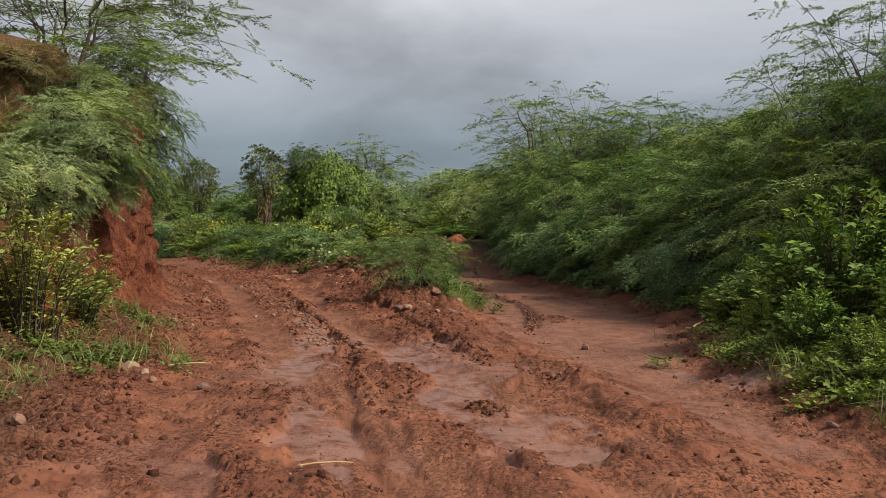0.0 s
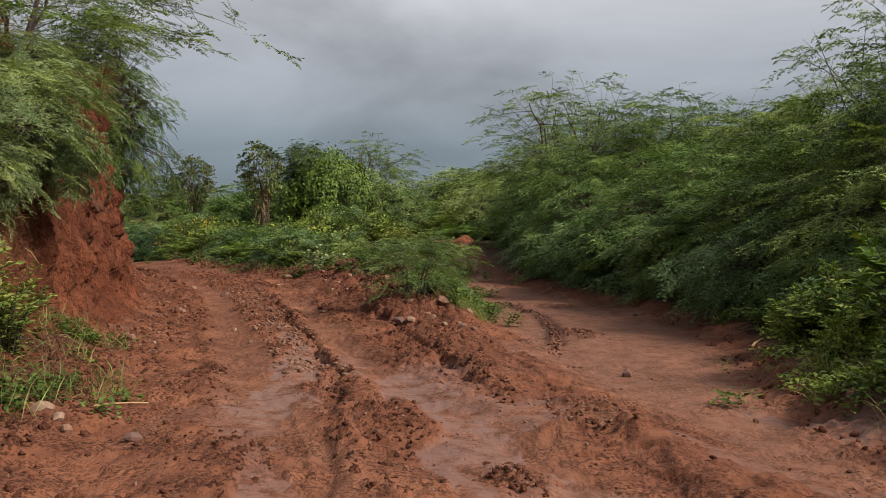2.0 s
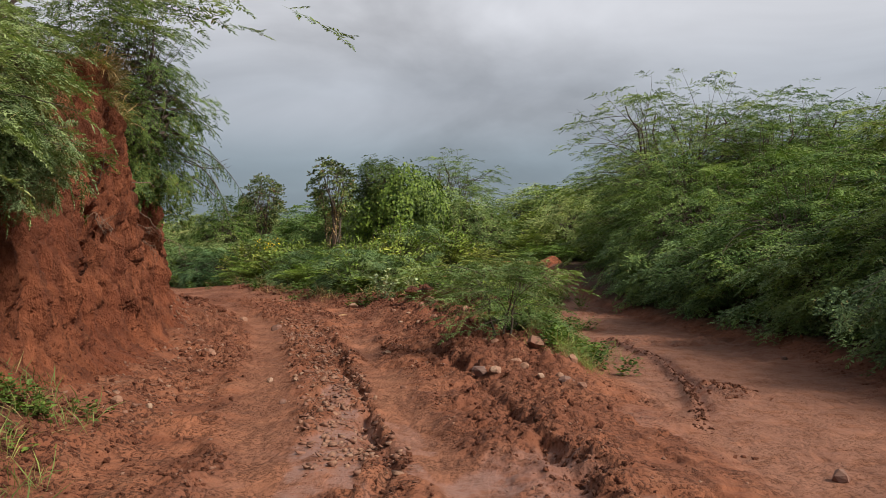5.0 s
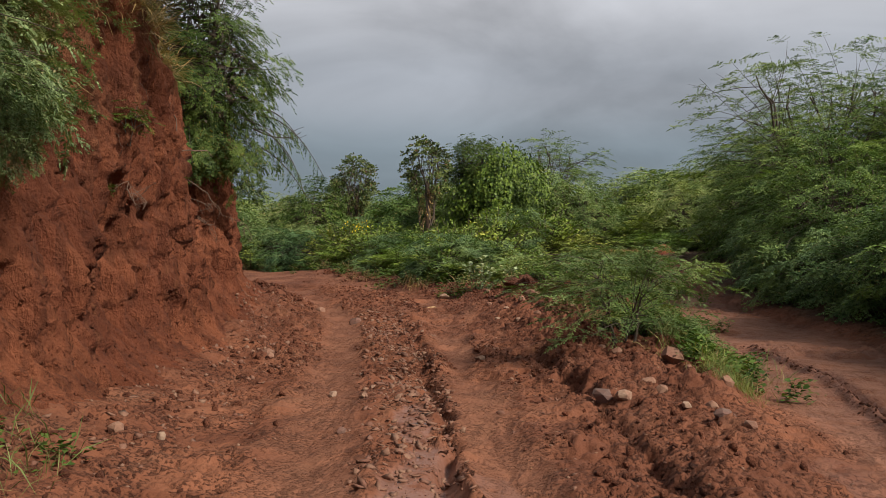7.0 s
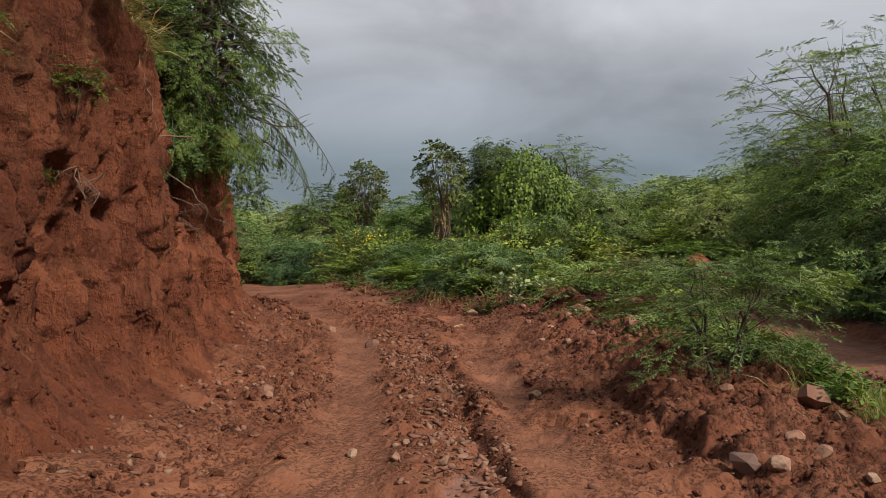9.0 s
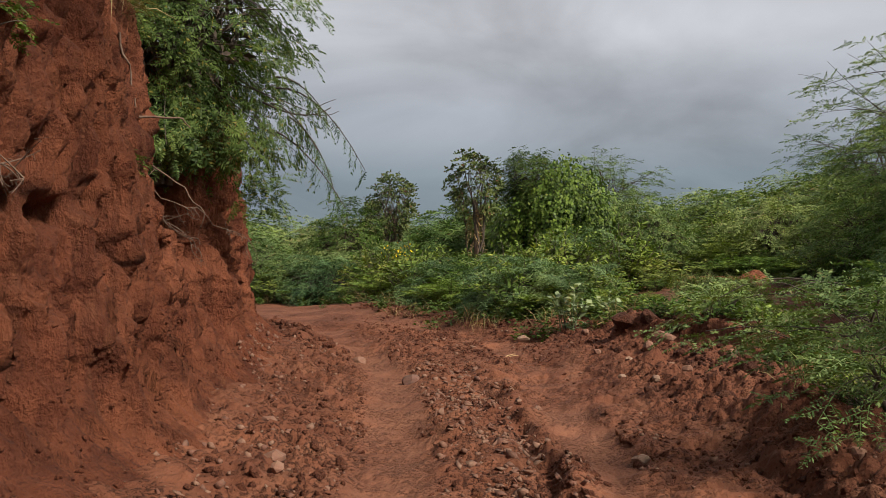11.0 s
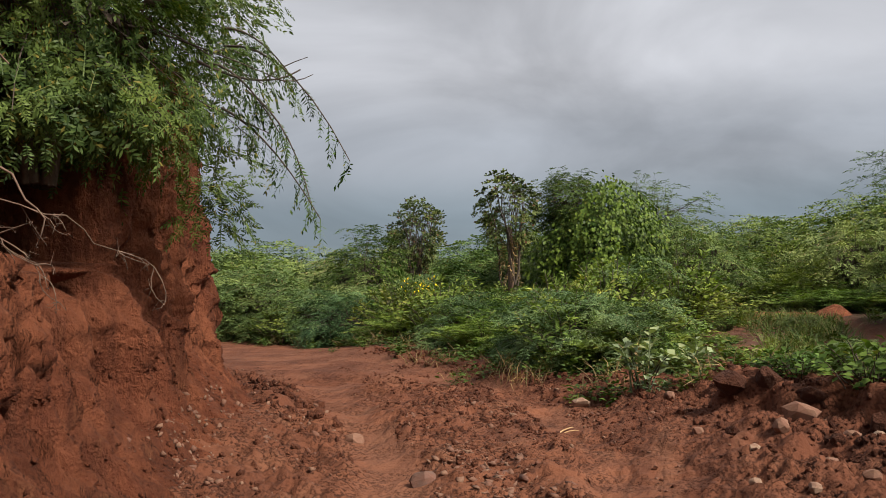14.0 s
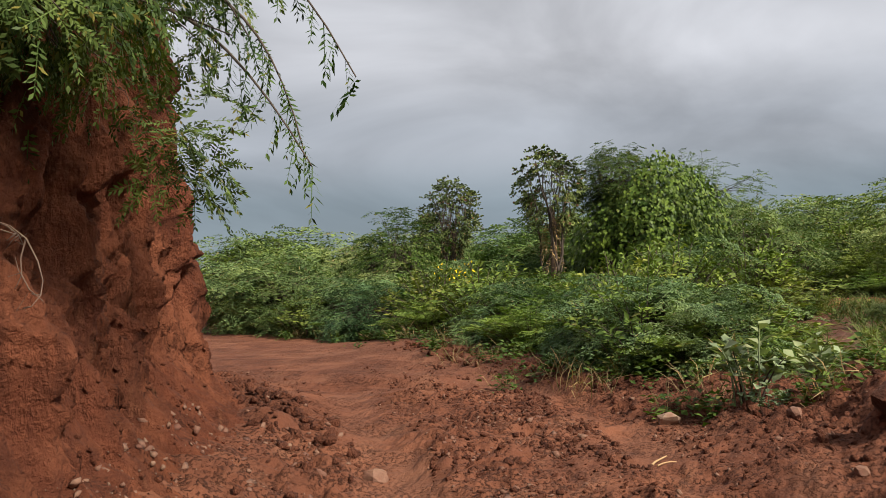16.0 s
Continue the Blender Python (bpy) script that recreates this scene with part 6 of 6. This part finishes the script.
def crumb_drifts(g, n):
    """Crumbs lie in drifts."""
    x, y = whole_road(g, n * 3)
    x = x + g.normal(0, 0.6, len(x))
    keep = np.argsort(fbm(x * 1.3, y * 0.9, 3, 91) + g.normal(0, 0.25, len(x)) - 1.5 * ground_z(x, y)[1])[-n:]
    return x[keep], y[keep]


scatter("gravel", "loose stones washed along the gully", GRAVEL, 2400, by_line(GULLY, 0.24, -0.26, 12.0, 27), 0.008, 0.075, 141, "stones", 9, 0.6, 3.4)
scatter("gravel", "small stones strewn over the track", GRAVEL, 4200, whole_road, 0.005, 0.034, 142, "stones", 9, 0.5, 2.6)
scatter("gravel", "stones and grit at the foot of the bank", GRAVEL, 700, by_line([(a + 1.15, b) for a, b in BANK_FOOT], 0.28, 0.0, 13, 28), 0.008, 0.06, 143)
scatter("clods", "dark clods of broken red soil on the ridge", CLOD, 2000, by_line(RIDGE, 0.42, -0.45, 12, 31), 0.010, 0.06, 144, "soil", 14, 0.75, 4.0)
scatter("clods", "clods of soil at the foot of the bank", CLOD, 700, by_line([(a + 1.35, b) for a, b in BANK_FOOT], 0.33, 0.0, 14, 29), 0.010, 0.07, 145, "soil", 14, 0.75)
scatter("clods", "clods of soil along the right verge", CLOD, 520, by_line(RIGHT_EDGE, 0.22, 0.0, 5, 24), 0.010, 0.065, 146, "soil", 14, 0.7)
scatter("clods", "crumbled soil over the track", CLOD, 9000, crumb_drifts, 0.005, 0.045, 147, "soil", 9, 0.55, 3.4)
scatter("clods", "clods of soil on the left verge", CLOD, 1700, by_line([(-2.5, 5.4), (-2.9, 7.0), (-3.2, 9.0), (-3.8, 11.0), (-4.3, 14.0)], 0.42, -0.2), 0.008, 0.065, 148, "soil", 14, 0.7)


def bank_crumbs(n, seed, lo, hi, r0, r1, label, y0=13.0, y1=27.8, mat=None, cat="soil", name="clods"):
    """Crumbs of earth caught on the cut face and its talus."""
    g = np.random.default_rng(seed)
    ii = np.flatnonzero((line[:, 1] > y0) & (line[:, 1] < y1))
    i = g.choice(ii, n)
    j = np.searchsorted(v, lo + (hi - lo) * g.uniform(0, 1, n) ** 1.4).clip(0, n_v - 1)
    me = rock_mesh(seed, 11, 0.6, 0.5)
    vs = np.array([tuple(q.co) for q in me.vertices])
    fs = np.array([tuple(p.vertices) for p in me.polygons])
    bpy.data.meshes.remove(me)
    c = np.stack([PX[j, i], PY[j, i], ZZ[j, i]], -1)
    r = r0 + (r1 - r0) * g.uniform(0, 1, n) ** 3
    e = unit(g.normal(0, 1, (n, 3)))
    f = unit(np.cross(e, g.normal(0, 1, (n, 3))))
    h = np.cross(e, f)
    w = c[:, None] + r[:, None, None] * (vs[None, :, :1] * e[:, None] + vs[None, :, 1:2] * f[:, None] + vs[None, :, 2:] * h[:, None])
    fs = (fs[None] + (np.arange(n) * len(vs))[:, None, None]).reshape(-1, 3)
    tagged(put(name, mesh_np(name, w.reshape(-1, 3), fs, False), mat or BANK), label, cat, kind="stuff")


bank_crumbs(7000, 191, 0.0, 0.26, 0.008, 0.055, "crumbs of fallen red earth on the talus of the bank")
bank_crumbs(2500, 192, 0.22, 0.84, 0.008, 0.040, "crumbs of red earth caught on the cut face")


bank_crumbs(800, 193, 0.0, 0.13, 0.010, 0.065, "stones fallen to the foot of the bank", 22.6, 25.6, GRAVEL, "stones", "gravel")
bank_crumbs(220, 194, 0.0, 0.08, 0.012, 0.06, "stones and grit below the cut face", 15.5, 22.0, GRAVEL, "stones", "gravel")


def far_road(g, n):
    """The stretch beside the cut bank."""
    y = g.uniform(18.5, 31.0, n)
    y = np.concatenate([y, g.uniform(18.5, 31.0, 2 * n)])
    x = np.interp(y, [18, 22, 26, 31], [-2.6, -4.0, -5.4, -7.6]) + g.normal(0, 1.45, 3 * n)
    keep = np.argsort(fbm(x * 1.1, y * 0.8, 3, 93) + g.normal(0, 0.2, len(x)))[-n:]
    return x[keep], y[keep]


scatter("clods", "crumbled red soil and clods beside the cut bank", CLOD, 6000, far_road, 0.007, 0.065, 149, "soil", 9, 0.6, 4.0)
scatter("gravel", "loose stones on the track beside the bank", GRAVEL, 1100, far_road, 0.008, 0.055, 150, "stones", 9, 0.55, 3.5)


scatter("clods", "dark broken clods on the ridge's flank", MUD, 900, by_line([(-1.1, 22.0), (-1.6, 24.0), (-2.0, 26.0), (-2.3, 28.2)], 0.38), 0.010, 0.075, 165, "soil", 12, 0.65, 3.0)
scatter("clods", "fallen clods of dark soil at the bank's far corner", CLOD, 700, by_line([(-7.2, 26.0), (-8.0, 27.0), (-9.3, 28.2), (-10.8, 29.6)], 0.22), 0.012, 0.12, 159, "soil", 12, 0.65, 3.0)
scatter("clods", "broken soil along the thicket's edge", CLOD, 900, by_line([(-3.4, 28.2), (-5.3, 30.2), (-7.4, 32.8), (-10.0, 36.6)], 0.35, -0.3), 0.012, 0.11, 160, "soil", 12, 0.65, 3.0)


# bare red heap of earth beyond the low weeds
def earth_heap(x0, y0, w, d, h):
    a, b = np.meshgrid(np.linspace(-1, 1, 90), np.linspace(-1, 1, 60))
    r = np.hypot(a, b) + 0.25 * fbm(a * 2, b * 2, 3, 301)
    z = h * (1 - ss(0.25, 0.95, r)) * (1 + 0.35 * fbm(a * 3 + 4, b * 3, 4, 302)) - 0.25
    x, y = x0 + a * w, y0 + b * d
    idx = np.arange(90 * 60).reshape(60, 90)
    q = np.stack([idx[:-1, :-1], idx[:-1, 1:], idx[1:, 1:], idx[1:, :-1]], -1).reshape(-1, 4)
    me = mesh_np("earth_heap", np.stack([x, y, z + ground_z(x, y, False)], -1), q)
    me.attributes.new("turf", "FLOAT", "POINT").data.foreach_set("value", np.zeros(90 * 60, dtype=np.float32))
    tagged(put("earth_heap", me, BANK), "bare heap of crumbling red earth among the shrubs", "bank", kind="structure")


earth_heap(-1.0, 46.2, 3.0, 2.2, 0.42)

# large-leaved weeds hanging over the broken front
lw = plant("shrub", "sprawling weed with large oval leaves on a broken earth edge", "shrub", wood_and_leaf(shrub_parts(0.9, 0.8, 0.5, 40, 16, PALE_LEAF, 305, 0.75, 1.0, 0.0), BRIGHT), ground_pose(-1.75, 26.2, 0, 0.8, 0.8))
for x, y, rz, s, sz in ((-1.15, 25.7, 80, 0.75, 0.8), (-2.3, 27.2, 200, 0.7, 0.7), (-1.4, 27.2, 300, 0.9, 0.8), (-0.7, 26.3, 140, 0.8, 0.8), (-2.6, 29.0, 40, 0.7, 0.6)):
    copy_thing(lw, ground_pose(x, y, rz, s, sz))


scatter("clods", "wet mud thrown up along the right-hand rut", MUD, 520, by_line(RIGHT_RUT, 0.06, -0.04, 14.5, 24), 0.010, 0.05, 154, "soil", 10, 0.6, 2.5)
scatter("clods", "wet mud broken up along the gully", MUD, 700, by_line(GULLY, 0.08, 0.05, 5, 24), 0.008, 0.045, 155, "soil", 10, 0.6, 2.5)
scatter("clods", "wet mud clods along the furrow", MUD, 700, by_line(FURROW, 0.12, 0.08), 0.008, 0.055, 156, "soil", 10, 0.6, 2.5)


def in_beds(g, n):
    b = np.array(CLOD_BEDS)[g.integers(0, len(CLOD_BEDS), n)]
    dy = g.normal(0, 0.55, n) * b[:, 3]
    return b[:, 0] + g.normal(0, 0.55, n) * b[:, 2] - 0.2 * dy, b[:, 1] + dy


scatter("clods", "beds of crumbled soil and small clods on the track", CLOD, 1500, in_beds, 0.006, 0.05, 157, "soil", 10, 0.6, 2.6)
scatter("gravel", "small stones among the crumbled soil", GRAVEL, 420, in_beds, 0.006, 0.045, 158, "stones", 10, 0.6, 2.6)


# ---- roots and twigs on the bank, litter on the track ----
def root(y, u, way, length, r, seed, label, mat=ROOT):
    g = np.random.default_rng(seed)
    p, o = bank_point(y, u)
    a = np.array(p + o * 0.02)
    w = unit(np.array(way, float))
    t = np.linspace(0, 1, 12)[:, None]
    path = a + w * t * length + np.cumsum(g.normal(0, 0.035, (12, 3)), axis=0) * length + np.array(o) * 0.10 * np.sin(t * 3.1)
    ob = put("root", mesh_np("root", *tube(path, r, r * 0.3, 6)), mat)
    return tagged(ob, label, "root", "roots on the bank")


ROOT_L = "bare pale root hanging from the cut bank"
for i, (y, u, way, ln, r) in enumerate(((20.4, 0.62, (0.35, 0.4, -0.12), 0.9, 0.024), (20.6, 0.58, (0.1, 0.1, -1), 0.9, 0.018), (20.9, 0.55, (0.5, 0.2, -0.45), 1.1, 0.016), (20.3, 0.75, (0.05, 0.1, -1), 1.2, 0.02),
                                        (21.2, 0.66, (0.4, -0.3, -0.7), 1.0, 0.014), (19.8, 0.8, (0.05, 0.15, -1), 1.1, 0.013), (21.8, 0.6, (0.6, 0.0, -0.4), 1.0, 0.014), (17.2, 0.6, (0.1, 0.2, -1), 0.6, 0.009),
                                        (22.4, 0.62, (0.7, -0.2, -0.5), 1.1, 0.012), (18.0, 0.72, (0.1, -0.3, -0.9), 0.5, 0.008), (24.4, 0.6, (0.2, 0.2, -1), 0.8, 0.01))):
    root(y, u, way, ln * 0.7, r * (0.6 if i < 6 else 0.4), 151 + i, ROOT_L)


def dead_branch(p, way, length, seed):
    """A leafless thorny branch, one mesh."""
    g = np.random.default_rng(seed)
    a, w = np.array(p, float), unit(np.array(way, float))
    main = a + w * np.linspace(0, length, 10)[:, None] + np.cumsum(g.normal(0, 0.035, (10, 3)), axis=0)
    bits = [tube(main, 0.006, 0.0025, 5)]
    for i in range(9):
        st = main[g.integers(2, 10)]
        e = unit(w + g.normal(0, 0.7, 3)) * g.uniform(0.12, 0.4)
        tw = arc_path(st, st + e * 0.6 + g.normal(0, 0.07, 3), st + e * 0.8 + np.array((0, 0, -0.05)), 5)
        bits.append(tube(tw, 0.005, 0.002, 4))
        for k in range(3):
            q = tw[g.integers(1, 5)]
            bits.append(tube(np.array([q, q + g.normal(0, 0.02, 3), q + g.normal(0, 0.04, 3)]), 0.003, 0.001, 3))
    return tagged(put("dead_branch", mesh_np("dead_branch", *join(bits)), ROOT), "leafless pale thorny branch hanging below the bank tree", "branch", "dead branches")


dead_branch((-7.55, 21.4, 2.35), (0.45, 0.55, -0.45), 1.1, 161)
dead_branch((-7.4, 21.2, 2.1), (0.5, 0.3, -0.35), 0.7, 162)
dead_branch((-6.25, 17.6, 2.4), (0.5, -0.3, -0.5), 0.5, 164)

grown = crown_parts(0.24, 0.28, 0.3, 14, 7, NEEM_SPRAY, seed=171, inner=0, size=0.55, skirt=-0.6, stems=3, r_stem=0.006)
tuft = plant("tuft", "small leafy tuft growing out of the bank face", "shrub", wood_and_leaf(grown, NEEM), Matrix.Identity(4))
on_bank(tuft, [(17.3, 0.575, 0, 1.0, 0.9, -0.05, 0), (17.2, 0.44, 90, 0.6, 0.6, -0.05, 0), (20.0, 0.5, 50, 0.7, 0.7, -0.05, 0), (23.2, 0.42, 120, 0.8, 0.9, -0.03, 0)], "tufts on the bank")


def stick(x, y, rz, length, r, label, rx=2.0):
    ob = put("stick", mesh_np("stick", *tube(np.array([(0, 0, 0), (length * 0.3, 0.02 * length, 0.01), (length * 0.7, 0.0, 0.012), (length, 0.03 * length, 0)]), r, r * 0.6, 6)), STRAW)
    ob.matrix_basis = pose(x, y, gz(x, y) + r + 0.01, 0, -rx, rz)
    return tagged(ob, label, "stick", "sticks on the track")


STICK_L = "dry straw-coloured stalk lying on the track"
for x, y, rz, ln, r in ((-4.75, 26.7, 75, 0.42, 0.011), (-4.7, 26.75, 50, 0.22, 0.008), (-3.05, 9.9, 5, 0.45, 0.012), (-0.95, 5.9, 3, 0.35, 0.008), (3.98, 14.2, 60, 0.9, 0.02)):
    stick(x, y, rz, ln, r, STICK_L)

# crumpled scrap of pale litter
sc = rock_mesh(77, 18, 0.5)
sc.materials.append(STONE_PALE)
scrap = new("litter", sc)
scrap.matrix_basis = pose(-4.72, 28.35, gz(-4.72, 28.35) + 0.05, 20, 10, 40) @ Matrix.Diagonal((0.13, 0.13, 0.2, 1))
tagged(scrap, "crumpled pale scrap of litter on the track's edge", "litter")

# yellow flowers in the thicket
g = np.random.default_rng(181)
n = 40
fp = np.array((-9.75, 38.0, 0.0)) + g.normal(0, 0.22, (n, 3)) * (1, 0.6, 0.6)
fp[:, 2] += gz(-9.75, 38.0) + 1.35
fm = mesh_np("flowers", *stamp(BROAD_SMALL, fp, g.normal(0, 1, (n, 3)), g.normal(0, 1, (n, 3)), g.uniform(0.7, 1.2, n)), False)
tagged(put("flowers", fm, FLOWER), "small cluster of yellow flowers in the thicket", "flowers", kind="stuff")
